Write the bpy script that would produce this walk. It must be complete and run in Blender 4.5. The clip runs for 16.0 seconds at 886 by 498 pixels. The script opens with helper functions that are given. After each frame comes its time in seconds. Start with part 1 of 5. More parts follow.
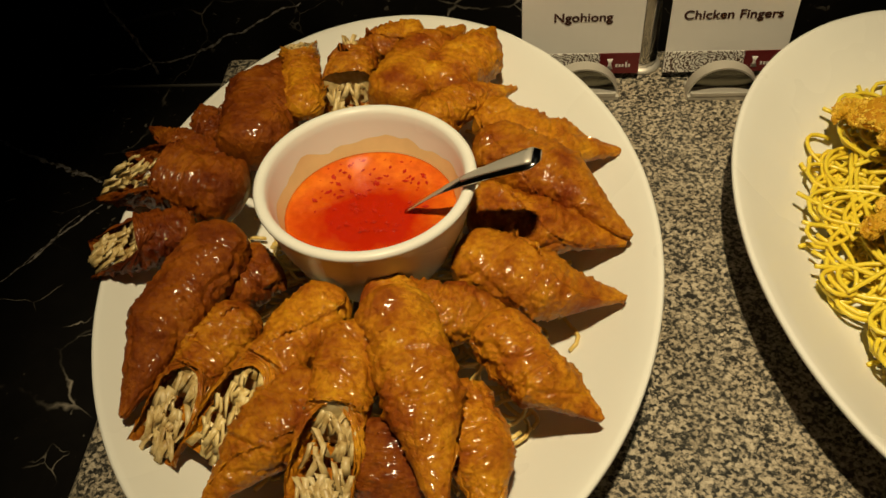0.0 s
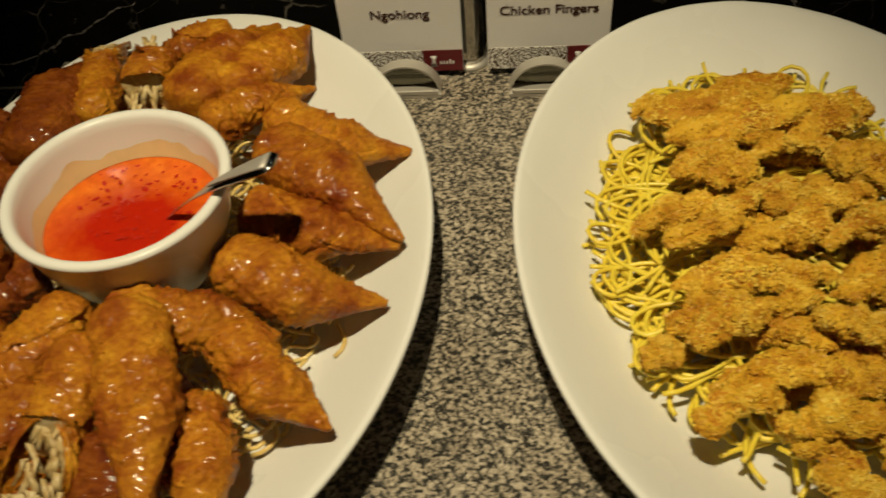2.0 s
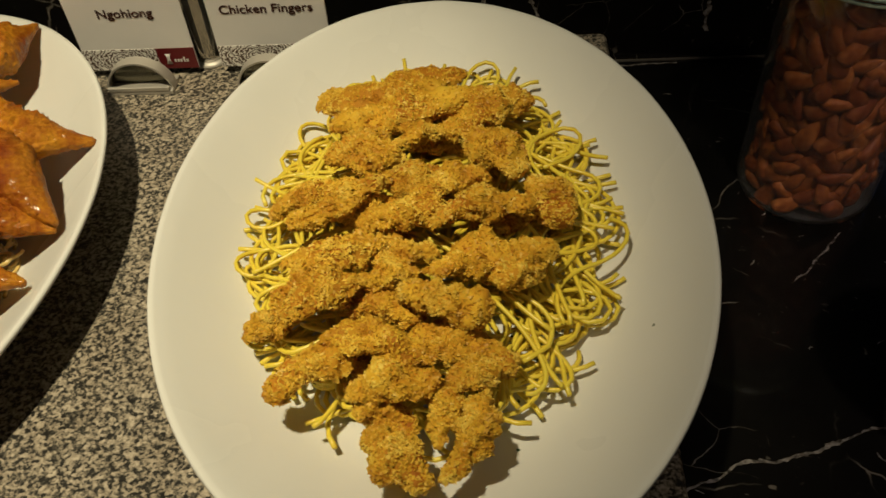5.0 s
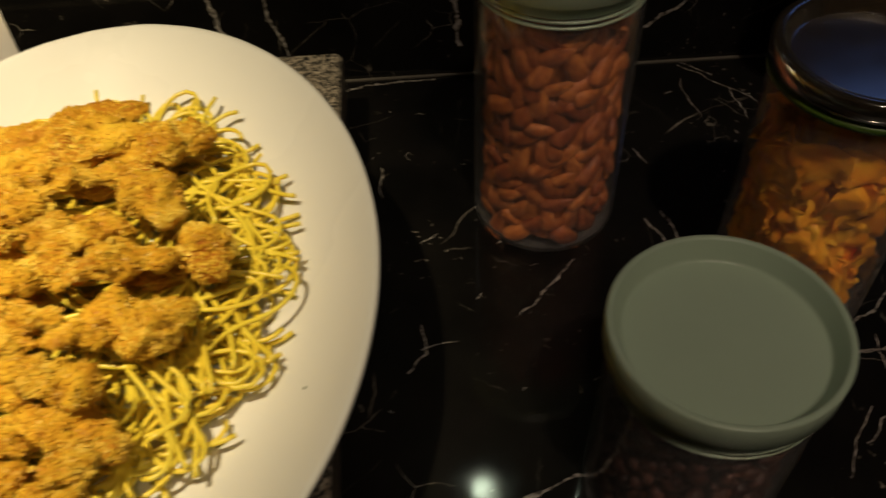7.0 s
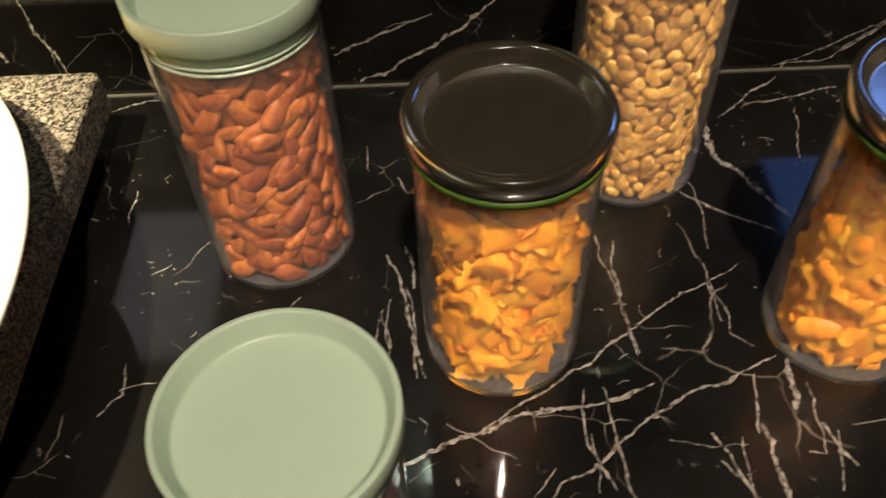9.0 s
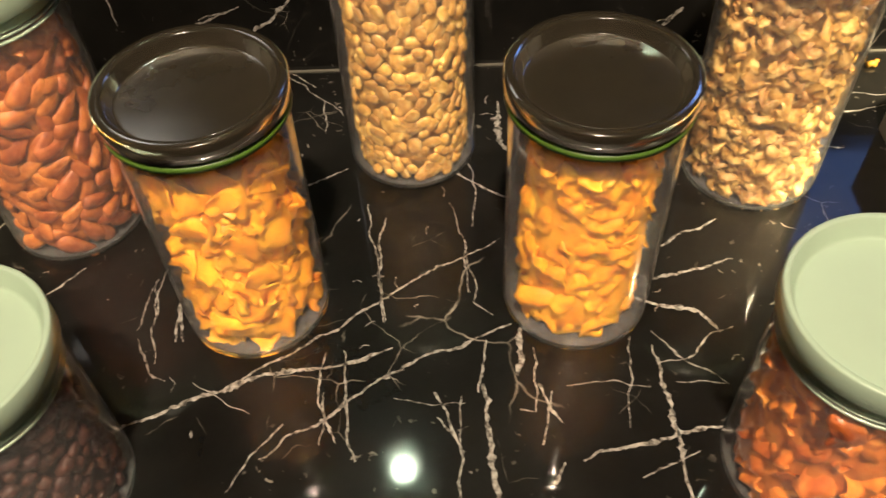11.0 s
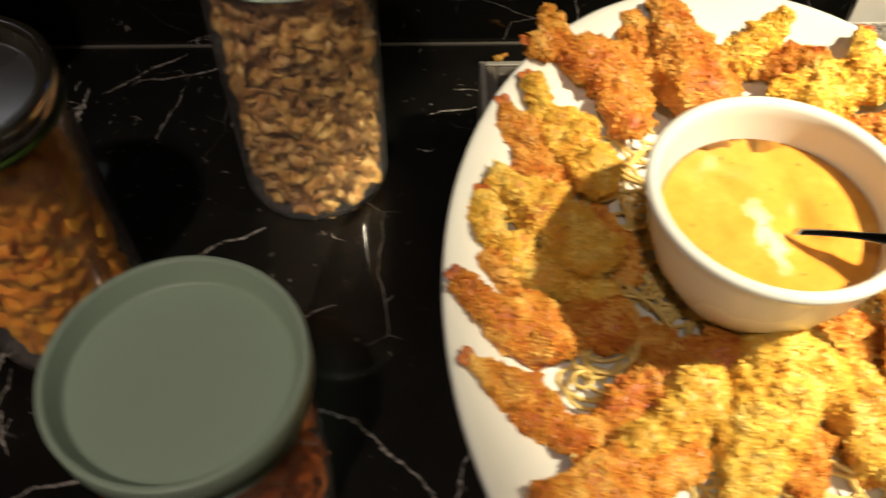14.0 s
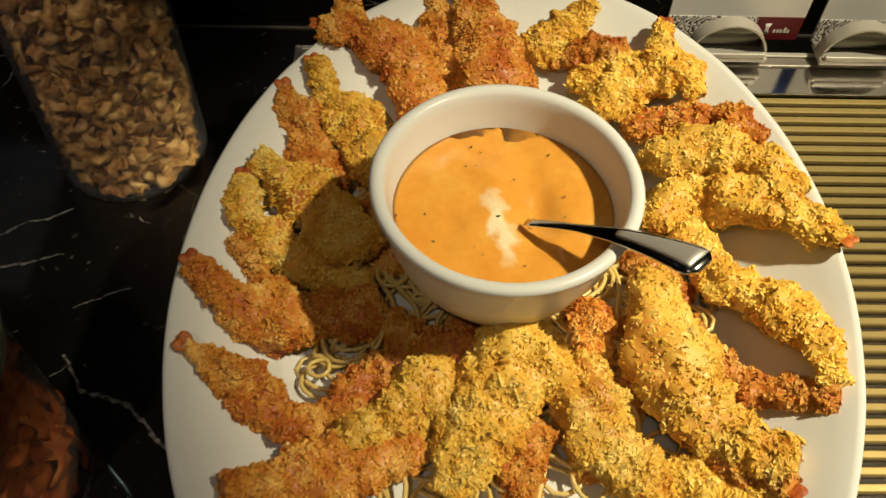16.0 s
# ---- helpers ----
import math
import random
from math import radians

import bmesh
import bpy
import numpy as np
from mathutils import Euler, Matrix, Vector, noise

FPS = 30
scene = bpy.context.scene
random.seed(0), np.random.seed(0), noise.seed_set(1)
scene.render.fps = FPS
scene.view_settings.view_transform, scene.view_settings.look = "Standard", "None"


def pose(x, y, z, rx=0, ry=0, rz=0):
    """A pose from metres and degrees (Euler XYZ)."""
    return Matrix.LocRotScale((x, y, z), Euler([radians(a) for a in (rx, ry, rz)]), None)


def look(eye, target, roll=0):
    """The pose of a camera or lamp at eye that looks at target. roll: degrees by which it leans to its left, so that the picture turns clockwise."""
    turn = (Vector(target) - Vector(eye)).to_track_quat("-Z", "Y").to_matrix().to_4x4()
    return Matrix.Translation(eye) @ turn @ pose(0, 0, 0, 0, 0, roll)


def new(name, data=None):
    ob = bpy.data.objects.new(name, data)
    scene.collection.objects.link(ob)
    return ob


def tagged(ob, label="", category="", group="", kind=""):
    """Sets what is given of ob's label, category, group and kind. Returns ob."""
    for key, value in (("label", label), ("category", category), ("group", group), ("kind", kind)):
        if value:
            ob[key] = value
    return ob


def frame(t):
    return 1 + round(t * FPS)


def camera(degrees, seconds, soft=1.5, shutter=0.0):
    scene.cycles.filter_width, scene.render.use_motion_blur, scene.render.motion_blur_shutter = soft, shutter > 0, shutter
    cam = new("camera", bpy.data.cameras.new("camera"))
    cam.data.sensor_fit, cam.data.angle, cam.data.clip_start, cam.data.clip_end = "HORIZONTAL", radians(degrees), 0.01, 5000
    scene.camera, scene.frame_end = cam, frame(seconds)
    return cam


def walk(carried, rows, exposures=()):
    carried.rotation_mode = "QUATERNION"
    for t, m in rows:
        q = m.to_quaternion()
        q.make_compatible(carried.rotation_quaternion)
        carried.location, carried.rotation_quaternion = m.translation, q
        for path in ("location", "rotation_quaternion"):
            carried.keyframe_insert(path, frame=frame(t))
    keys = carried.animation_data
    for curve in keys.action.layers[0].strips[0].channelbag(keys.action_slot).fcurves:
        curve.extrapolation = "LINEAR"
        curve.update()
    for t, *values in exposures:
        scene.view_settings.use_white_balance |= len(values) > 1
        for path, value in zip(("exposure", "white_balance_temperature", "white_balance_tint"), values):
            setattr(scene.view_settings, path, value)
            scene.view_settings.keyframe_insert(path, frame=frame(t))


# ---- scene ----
cam = camera(54.6, 16.0, shutter=0.5)
PATH = [
    (0, (0.0, 0.002, 1.418), (-0.171, 1.333, -0.065), -5.5),
    (0.5, (-0.008, 0.014, 1.41), (-0.157, 1.334, -0.086), -5.5),
    (1, (0.01, 0.019, 1.408), (-0.115, 1.332, -0.095), -5.3),
    (1.5, (0.073, 0.023, 1.407), (-0.076, 1.331, -0.099), -5.7),
    (2, (0.135, 0.02, 1.408), (-0.015, 1.337, -0.09), -5.8),
    (2.5, (0.185, 0.025, 1.402), (0.04, 1.347, -0.091), -6.0),
    (3, (0.227, 0.022, 1.401), (0.098, 1.346, -0.093), -5.4),
    (3.5, (0.265, 0.012, 1.401), (0.129, 1.337, -0.091), -5.5),
    (3.7, (0.282, 0.009, 1.404), (0.146, 1.334, -0.088), -5.3),
    (6, (0.397, -0.008, 1.391), (0.332, 1.351, -0.075), -4.4),
    (6.5, (0.44, 0.018, 1.386), (0.446, 1.379, -0.08), -3.1),
    (7, (0.508, 0.048, 1.378), (0.552, 1.383, -0.11), -2.4),
    (7.5, (0.565, 0.082, 1.351), (0.642, 1.407, -0.145), -1.3),
    (8, (0.598, 0.098, 1.369), (0.651, 1.369, -0.174), -1.7),
    (8.5, (0.669, 0.091, 1.381), (0.683, 1.357, -0.167), -2.3),
    (9, (0.723, 0.088, 1.39), (0.713, 1.371, -0.144), -2.6),
    (9.2, (0.742, 0.086, 1.395), (0.729, 1.378, -0.131), -2.3),
    (11.3, (0.922, 0.035, 1.403), (0.889, 1.335, -0.117), -3.0),
    (11.5, (0.935, 0.034, 1.405), (0.917, 1.34, -0.109), -2.6),
    (12, (0.973, 0.033, 1.405), (0.961, 1.345, -0.105), -2.3),
    (12.5, (0.987, 0.062, 1.399), (0.985, 1.338, -0.141), -2.0),
    (13, (1.009, 0.112, 1.395), (1.06, 1.36, -0.167), -1.3),
    (13.5, (1.091, 0.115, 1.39), (1.174, 1.343, -0.187), 0.0),
    (14, (1.223, 0.096, 1.391), (1.255, 1.299, -0.206), 0.5),
    (14.5, (1.293, 0.09, 1.389), (1.292, 1.291, -0.21), 0.6),
    (15, (1.334, 0.086, 1.392), (1.329, 1.285, -0.208), 0.7),
    (15.5, (1.354, 0.083, 1.396), (1.355, 1.271, -0.213), 0.9),
    (16, (1.355, 0.097, 1.386), (1.402, 1.282, -0.224), 2.4),
]
EXPOSURES = [(0, -0.08, 6150, 12), (2.0, -0.12, 5700, 11), (3.0, -0.12, 5450, 11), (6.0, -0.1, 5750, 12), (6.5, -0.25, 6050, 13), (7.0, 0.6, 5950, 15), (7.5, 1.3, 5850, 15), (8.0, 1.48, 5650, 15), (8.5, 2.0, 5600, 14), (9.0, 3.0, 5600, 13), (11.5, 3.55, 5900, 8), (12.5, 3.5, 5900, 8), (13.0, 3.35, 5850, 12), (13.5, 2.3, 6100, 17), (14.0, 1.1, 5400, 15), (14.5, 0.0, 5300, 12), (16, -0.05, 5350, 12)]
walk(cam, [(t, look(eye, target, roll)) for t, eye, target, roll in PATH], EXPOSURES)

# ---------------------------------------------------------------- light
world = bpy.data.worlds.new("room_air")
world.use_nodes = True
world.node_tree.nodes["Background"].inputs[0].default_value = (0.9, 0.8, 0.65, 1)
world.node_tree.nodes["Background"].inputs[1].default_value = 0.05
scene.world = world


def lamp_spot(name, eye, target, watts, color, cone, blend, size):
    data = bpy.data.lights.new(name, "SPOT")
    data.energy, data.color, data.spot_size, data.spot_blend, data.shadow_soft_size = watts, color, radians(cone), blend, size
    ob = new(name, data)
    ob.matrix_world = look(eye, target)
    return ob


WARM = (1.0, 0.80, 0.43)
LAMP_A = (0.02, 0.06, 2.60)
LAMP_B = (2.22, 0.22, 2.30)
LAMP_C = (0.67, 1.53, 3.44)
LAMP_D = (0.88, -0.75, 3.44)
lamp_spot("spot_bulb", LAMP_A, (0.065, 0.38, 0.95), 132, WARM, 35, 1.0, 0.035)
lamp_spot("spot_bulb", LAMP_B, (1.557, 0.39, 0.95), 154, WARM, 28, 0.95, 0.035)
lamp_spot("spot_bulb", LAMP_C, (0.82, 0.45, 0.95), 1.1, (0.88, 1.0, 0.64), 50, 0.9, 0.035)
lamp_spot("spot_bulb", LAMP_D, (0.93, 0.40, 0.95), 42, (1.0, 0.77, 0.50), 31, 0.9, 0.06)


# ---------------------------------------------------------------- materials
def nodes_of(name):
    m = bpy.data.materials.new(name)
    m.use_nodes = True
    t = m.node_tree
    return m, t, t.nodes["Principled BSDF"]


def link(t, a, b):
    t.links.new(a, b)


def coords(t, kind="Object", scale=(1, 1, 1)):
    c, mp = t.nodes.new("ShaderNodeTexCoord"), t.nodes.new("ShaderNodeMapping")
    mp.inputs["Scale"].default_value = scale
    link(t, c.outputs[kind], mp.inputs[0])
    return mp.outputs[0]


def noise_tex(t, vec, scale, detail=4, rough=0.55, distort=0.0):
    n = t.nodes.new("ShaderNodeTexNoise")
    for key, v in (("Scale", scale), ("Detail", detail), ("Roughness", rough), ("Distortion", distort)):
        n.inputs[key].default_value = v
    link(t, vec, n.inputs["Vector"])
    return n.outputs["Fac"]


def ramp(t, fac, stops):
    r = t.nodes.new("ShaderNodeValToRGB")
    while len(r.color_ramp.elements) < len(stops):
        r.color_ramp.elements.new(0.5)
    for e, (p, c) in zip(r.color_ramp.elements, stops):
        e.position, e.color = p, (*c, 1) if len(c) == 3 else c
    link(t, fac, r.inputs[0])
    return r.outputs[0]


def mix(t, a, b, fac, how="MIX"):
    m = t.nodes.new("ShaderNodeMix")
    m.data_type, m.blend_type = "RGBA", how
    for sock, v in ((m.inputs[0], fac), (m.inputs[6], a), (m.inputs[7], b)):
        if hasattr(v, "is_linked"):
            link(t, v, sock)
        elif isinstance(v, (int, float)):
            sock.default_value = v
        else:
            sock.default_value = (*v, 1)
    return m.outputs[2]


def bump(t, p, height, strength, distance):
    b = t.nodes.new("ShaderNodeBump")
    b.inputs["Strength"].default_value, b.inputs["Distance"].default_value = strength, distance
    link(t, height, b.inputs["Height"])
    link(t, b.outputs[0], p.inputs["Normal"])


def math_node(t, op, a, b=0.0):
    m = t.nodes.new("ShaderNodeMath")
    m.operation = op
    for sock, v in zip(m.inputs, (a, b)):
        if hasattr(v, "is_linked"):
            link(t, v, sock)
        else:
            sock.default_value = v
    return m.outputs[0]


def varied(name, stops, scale, rough=0.5, relief=0.3, relief_scale=200, depth=0.001, fine=0.25, fine_scale=300, sss=0.0, radius=(0.004, 0.002, 0.001), per_object=0.15, spec=0.5, coat=0.0):
    """A surface whose colour wanders at two scales, with fine relief."""
    m, t, p = nodes_of(name)
    v = coords(t)
    base = ramp(t, noise_tex(t, v, scale, 5, 0.6), stops)
    f = noise_tex(t, v, fine_scale, 3)
    dark = mix(t, base, (0.58, 0.38, 0.20), fine, "MULTIPLY")
    light = mix(t, dark, base, ramp(t, f, [(0.35, (0, 0, 0)), (0.6, (1, 1, 1))]))
    info, hsv = t.nodes.new("ShaderNodeObjectInfo"), t.nodes.new("ShaderNodeHueSaturation")
    link(t, math_node(t, "MULTIPLY_ADD", info.outputs["Random"], 2 * per_object), hsv.inputs["Value"])
    hsv.inputs["Value"].links[0].from_node.inputs[2].default_value = 1 - per_object
    hue = math_node(t, "MULTIPLY_ADD", info.outputs["Random"], 0.05 * per_object)
    hue.node.inputs[2].default_value = 0.5 - 0.025 * per_object
    link(t, hue, hsv.inputs["Hue"])
    link(t, light, hsv.inputs["Color"])
    link(t, hsv.outputs[0], p.inputs["Base Color"])
    p.inputs["Roughness"].default_value, p.inputs["Specular IOR Level"].default_value = rough, spec
    p.inputs["Coat Weight"].default_value, p.inputs["Coat Roughness"].default_value = coat, 0.25
    if sss:
        p.inputs["Subsurface Weight"].default_value, p.inputs["Subsurface Radius"].default_value = sss, radius
        p.inputs["Subsurface Scale"].default_value = 1.0
    bump(t, p, noise_tex(t, v, relief_scale, 6, 0.65), relief, depth)
    return m


def plain(name, color, rough=0.5, metal=0.0, spread=0.12, grain=80, relief=0.05, **more):
    m, t, p = nodes_of(name)
    v = coords(t)
    c = mix(t, color, tuple(x * (1 - spread) for x in color), noise_tex(t, v, grain, 5))
    link(t, c, p.inputs["Base Color"])
    r = math_node(t, "MULTIPLY_ADD", noise_tex(t, v, grain * 0.6, 4), 0.16)
    r.node.inputs[2].default_value = max(rough - 0.08, 0.02)
    link(t, r, p.inputs["Roughness"])
    p.inputs["Metallic"].default_value = metal
    for key, val in more.items():
        p.inputs[key.replace("_", " ")].default_value = val
    if relief:
        bump(t, p, noise_tex(t, v, grain * 3, 3), relief, 0.0005)
    return m


def marble_material():
    m, t, p = nodes_of("black_marble")
    v = coords(t)
    warp = t.nodes.new("ShaderNodeVectorMath")
    warp.operation = "MULTIPLY_ADD"
    n = t.nodes.new("ShaderNodeTexNoise")
    n.inputs["Scale"].default_value, n.inputs["Detail"].default_value = 9, 5
    link(t, v, n.inputs["Vector"])
    link(t, n.outputs["Color"], warp.inputs[0])
    warp.inputs[1].default_value = (0.06, 0.06, 0.06)
    link(t, v, warp.inputs[2])

    def cracks(scale, width, mask_scale, low, high):
        vo = t.nodes.new("ShaderNodeTexVoronoi")
        vo.feature = "DISTANCE_TO_EDGE"
        vo.inputs["Scale"].default_value = scale
        link(t, warp.outputs[0], vo.inputs["Vector"])
        line = ramp(t, vo.outputs["Distance"], [(0.0, (1, 1, 1)), (width * 0.45, (0.8, 0.8, 0.8)), (width, (0, 0, 0))])
        return mix(t, (0, 0, 0), line, ramp(t, noise_tex(t, v, mask_scale, 3), [(low, (0, 0, 0)), (high, (1, 1, 1))]))

    veins = mix(t, cracks(8, 0.006, 8, 0.55, 0.66), cracks(21, 0.007, 15, 0.58, 0.68), 1.0, "LIGHTEN")
    flecks = ramp(t, noise_tex(t, v, 130, 2, 0.5, 0.6), [(0.67, (0, 0, 0)), (0.72, (0.6, 0.6, 0.6))])
    flecks = mix(t, (0, 0, 0), flecks, ramp(t, noise_tex(t, v, 14, 2), [(0.5, (0, 0, 0)), (0.62, (1, 1, 1))]))
    white = mix(t, veins, flecks, 1.0, "LIGHTEN")
    ground = ramp(t, noise_tex(t, v, 7, 6, 0.65), [(0.35, (0.004, 0.0037, 0.0033)), (0.65, (0.012, 0.0105, 0.009))])
    white = mix(t, white, ramp(t, noise_tex(t, v, 45, 4), [(0.35, (0.12, 0.12, 0.12)), (0.65, (1, 1, 1))]), 1.0, "MULTIPLY")
    c = mix(t, ground, (0.52, 0.46, 0.38), white)
    link(t, c, p.inputs["Base Color"])
    link(t, ramp(t, noise_tex(t, v, 20, 5), [(0.4, (0.045, 0.045, 0.045)), (0.7, (0.10, 0.10, 0.10))]), p.inputs["Coat Roughness"])
    link(t, ramp(t, noise_tex(t, v, 9, 4), [(0.35, (0.34, 0.34, 0.34)), (0.7, (0.50, 0.50, 0.50))]), p.inputs["Roughness"])
    p.inputs["Coat Weight"].default_value, p.inputs["Specular IOR Level"].default_value = 1.0, 0.12
    bump(t, p, noise_tex(t, v, 60, 4), 0.03, 0.001)
    return m


def granite_material():
    m, t, p = nodes_of("speckled_granite")
    v = coords(t)
    vo = t.nodes.new("ShaderNodeTexVoronoi")
    vo.inputs["Scale"].default_value, vo.inputs["Randomness"].default_value = 520, 1
    link(t, v, vo.inputs["Vector"])
    sep = t.nodes.new("ShaderNodeSeparateColor")
    link(t, vo.outputs["Color"], sep.inputs[0])
    blend = math_node(t, "MULTIPLY_ADD", noise_tex(t, v, 330, 3, 0.6, 0.5), 1.15)
    link(t, math_node(t, "MULTIPLY_ADD", sep.outputs[0], 0.36), blend.node.inputs[2])
    blend.node.inputs[2].links[0].from_node.inputs[2].default_value = -0.26
    c = ramp(t, blend, [(0.30, (0.018, 0.017, 0.015)), (0.42, (0.07, 0.065, 0.055)), (0.50, (0.215, 0.185, 0.14)), (0.62, (0.39, 0.335, 0.255)), (0.8, (0.55, 0.48, 0.375))])
    c = mix(t, c, (0.75, 0.72, 0.68), ramp(t, noise_tex(t, v, 24, 4), [(0.4, (0, 0, 0)), (0.7, (0.7, 0.7, 0.7))]), "MULTIPLY")
    link(t, c, p.inputs["Base Color"])
    p.inputs["Roughness"].default_value = 0.28
    bump(t, p, noise_tex(t, v, 300, 3), 0.08, 0.0006)
    return m


def clear(name, tint=(1, 1, 1), rough=0.02, ior=1.45):
    m, t, p = nodes_of(name)
    p.inputs["Base Color"].default_value = (*tint, 1)
    p.inputs["Transmission Weight"].default_value, p.inputs["IOR"].default_value = 1.0, ior
    link(t, ramp(t, noise_tex(t, coords(t), 40, 4), [(0.4, (rough,) * 3), (0.75, (rough + 0.05,) * 3)]), p.inputs["Roughness"])
    return m


def emit(name, color, strength):
    m, t, p = nodes_of(name)
    p.inputs["Base Color"].default_value = (*color, 1)
    p.inputs["Emission Color"].default_value, p.inputs["Emission Strength"].default_value = (*color, 1), strength
    return m


def fingerprint_material():
    m, t, p = nodes_of("ring_print")
    v = coords(t, scale=(0.75, 1.0, 1.0))
    v.node.inputs["Location"].default_value = (0.012, 0, -0.011)
    w = t.nodes.new("ShaderNodeTexWave")
    w.wave_type, w.rings_direction = "RINGS", "SPHERICAL"
    for key, val in (("Scale", 125), ("Distortion", 9.0), ("Detail", 2), ("Detail Scale", 2.4)):
        w.inputs[key].default_value = val
    link(t, v, w.inputs["Vector"])
    link(t, ramp(t, w.outputs["Fac"], [(0.38, (0.085, 0.045, 0.025)), (0.47, (0.88, 0.85, 0.80))]), p.inputs["Base Color"])
    p.inputs["Roughness"].default_value = 0.45
    return m


MARBLE, GRANITE = marble_material(), granite_material()
VEIN = varied("white_vein", [(0.30, (0.03, 0.027, 0.025)), (0.42, (0.16, 0.145, 0.13)), (0.54, (0.42, 0.39, 0.36)), (0.72, (0.62, 0.58, 0.54))], 210, 0.12, 0.05, 200, 0.0003, per_object=0.14)
CERAMIC = plain("white_glazed_ceramic", (0.80, 0.79, 0.75), 0.27, grain=9, spread=0.09, relief=0.05, Specular_IOR_Level=0.22)
CRUST = varied("fried_wrapper", [(0.28, (0.22, 0.040, 0.001)), (0.40, (0.34, 0.096, 0.002)), (0.50, (0.46, 0.168, 0.003)), (0.62, (0.57, 0.245, 0.005)), (0.80, (0.72, 0.39, 0.016))], 40, 0.42, 0.8, 460, 0.0020, 0.7, 330, 0.0, per_object=0.15, coat=0.30, spec=0.15)
# Darker copy, mostly for left rolls: browning and the shade there in one colour.
CRUST_DARK = varied("browned_shaded_wrapper", [(0.28, (0.09, 0.013, 0.001)), (0.42, (0.16, 0.032, 0.001)), (0.55, (0.25, 0.064, 0.002)), (0.8, (0.40, 0.14, 0.005))], 40, 0.42, 0.8, 460, 0.0020, 0.7, 330, 0.0, per_object=0.15, coat=0.30, spec=0.15)
for crust in (CRUST, CRUST_DARK):  # a thin shine of oil
    crust.node_tree.nodes["Principled BSDF"].inputs["Coat Roughness"].default_value = 0.14
FILLING = varied("shredded_filling", [(0.3, (0.34, 0.20, 0.05)), (0.5, (0.64, 0.49, 0.21)), (0.75, (0.82, 0.70, 0.42))], 130, 0.4, 0.2, 250, 0.0006, per_object=0.15, coat=0.05)
PANKO = varied("golden_breading", [(0.28, (0.52, 0.16, 0.010)), (0.42, (0.66, 0.32, 0.024)), (0.55, (0.76, 0.46, 0.048)), (0.75, (0.84, 0.60, 0.11))], 22, 0.5, 0.4, 420, 0.0010, 0.0, 420, 0.0, per_object=0.14, coat=0.10)
# Browner pieces; the shade on the left prawns is partly in this colour.
PANKO_BROWN = varied("browned_shaded_breading", [(0.28, (0.34, 0.055, 0.004)), (0.45, (0.50, 0.13, 0.009)), (0.6, (0.60, 0.23, 0.018)), (0.78, (0.72, 0.38, 0.045))], 30, 0.5, 0.4, 420, 0.0010, 0.0, 420, 0.0, per_object=0.16, coat=0.10)
PANKO_PALE = varied("yellow_breading", [(0.30, (0.34, 0.11, 0.002)), (0.45, (0.50, 0.23, 0.006)), (0.6, (0.64, 0.37, 0.014)), (0.8, (0.72, 0.49, 0.034))], 26, 0.7, 0.5, 420, 0.0012, 0.0, 420, 0.0, per_object=0.10, spec=0.2)
CRUMB_YELLOW = varied("yellow_crumb", [(0.32, (0.48, 0.22, 0.006)), (0.5, (0.66, 0.40, 0.018)), (0.7, (0.82, 0.61, 0.080))], 60, 0.5, 0.0, 700, 0.0006, 0.0, 600, 0.0, per_object=0.10, spec=0.3)
# Crumbs of the browner prawns, some of their shade put into the colour.
CRUMB_BROWN = varied("browned_shaded_crumb", [(0.32, (0.46, 0.12, 0.008)), (0.5, (0.66, 0.30, 0.026)), (0.7, (0.88, 0.58, 0.14))], 60, 0.5, 0.0, 700, 0.0006, 0.0, 600, 0.0, per_object=0.12, spec=0.3)
CRUMB = varied("bread_crumb", [(0.32, (0.66, 0.31, 0.016)), (0.5, (0.81, 0.52, 0.048)), (0.7, (0.92, 0.74, 0.20))], 60, 0.5, 0.0, 700, 0.0006, 0.0, 600, 0.0, per_object=0.10, spec=0.3)
TAIL = varied("prawn_tail", [(0.3, (0.34, 0.06, 0.006)), (0.6, (0.55, 0.16, 0.016)), (0.8, (0.66, 0.32, 0.05))], 300, 0.4, 0.6, 500, 0.001)
NOODLE = varied("egg_noodle", [(0.3, (0.90, 0.68, 0.030)), (0.6, (0.95, 0.78, 0.050)), (0.8, (0.96, 0.85, 0.11))], 45, 0.35, 0.08, 300, 0.0004, 0.0, 200, 0.0, coat=0.15)
NOODLE_PALE = varied("pale_noodle", [(0.3, (0.66, 0.46, 0.11)), (0.6, (0.78, 0.60, 0.20)), (0.8, (0.84, 0.72, 0.36))], 45, 0.3, 0.08, 300, 0.0004, 0.1, 200, 0.0, coat=0.2)
HERB = plain("chopped_herb", (0.035, 0.075, 0.012), 0.5, spread=0.5, grain=300)
SAUCE_RED = varied("chilli_sauce", [(0.3, (0.50, 0.055, 0.002)), (0.52, (0.60, 0.105, 0.003)), (0.72, (0.68, 0.18, 0.006))], 34, 0.08, 0.15, 120, 0.002, 0.3, 170, 0.05, (0.004, 0.001, 0.0005), spec=0.35)
SAUCE_CREAM = varied("creamy_dip", [(0.3, (0.66, 0.265, 0.022)), (0.55, (0.71, 0.32, 0.034)), (0.66, (0.74, 0.37, 0.052)), (0.78, (0.82, 0.50, 0.12))], 30, 0.2, 0.2, 60, 0.002, 0.05, 240, 0.08, (0.004, 0.003, 0.001), coat=0.4)


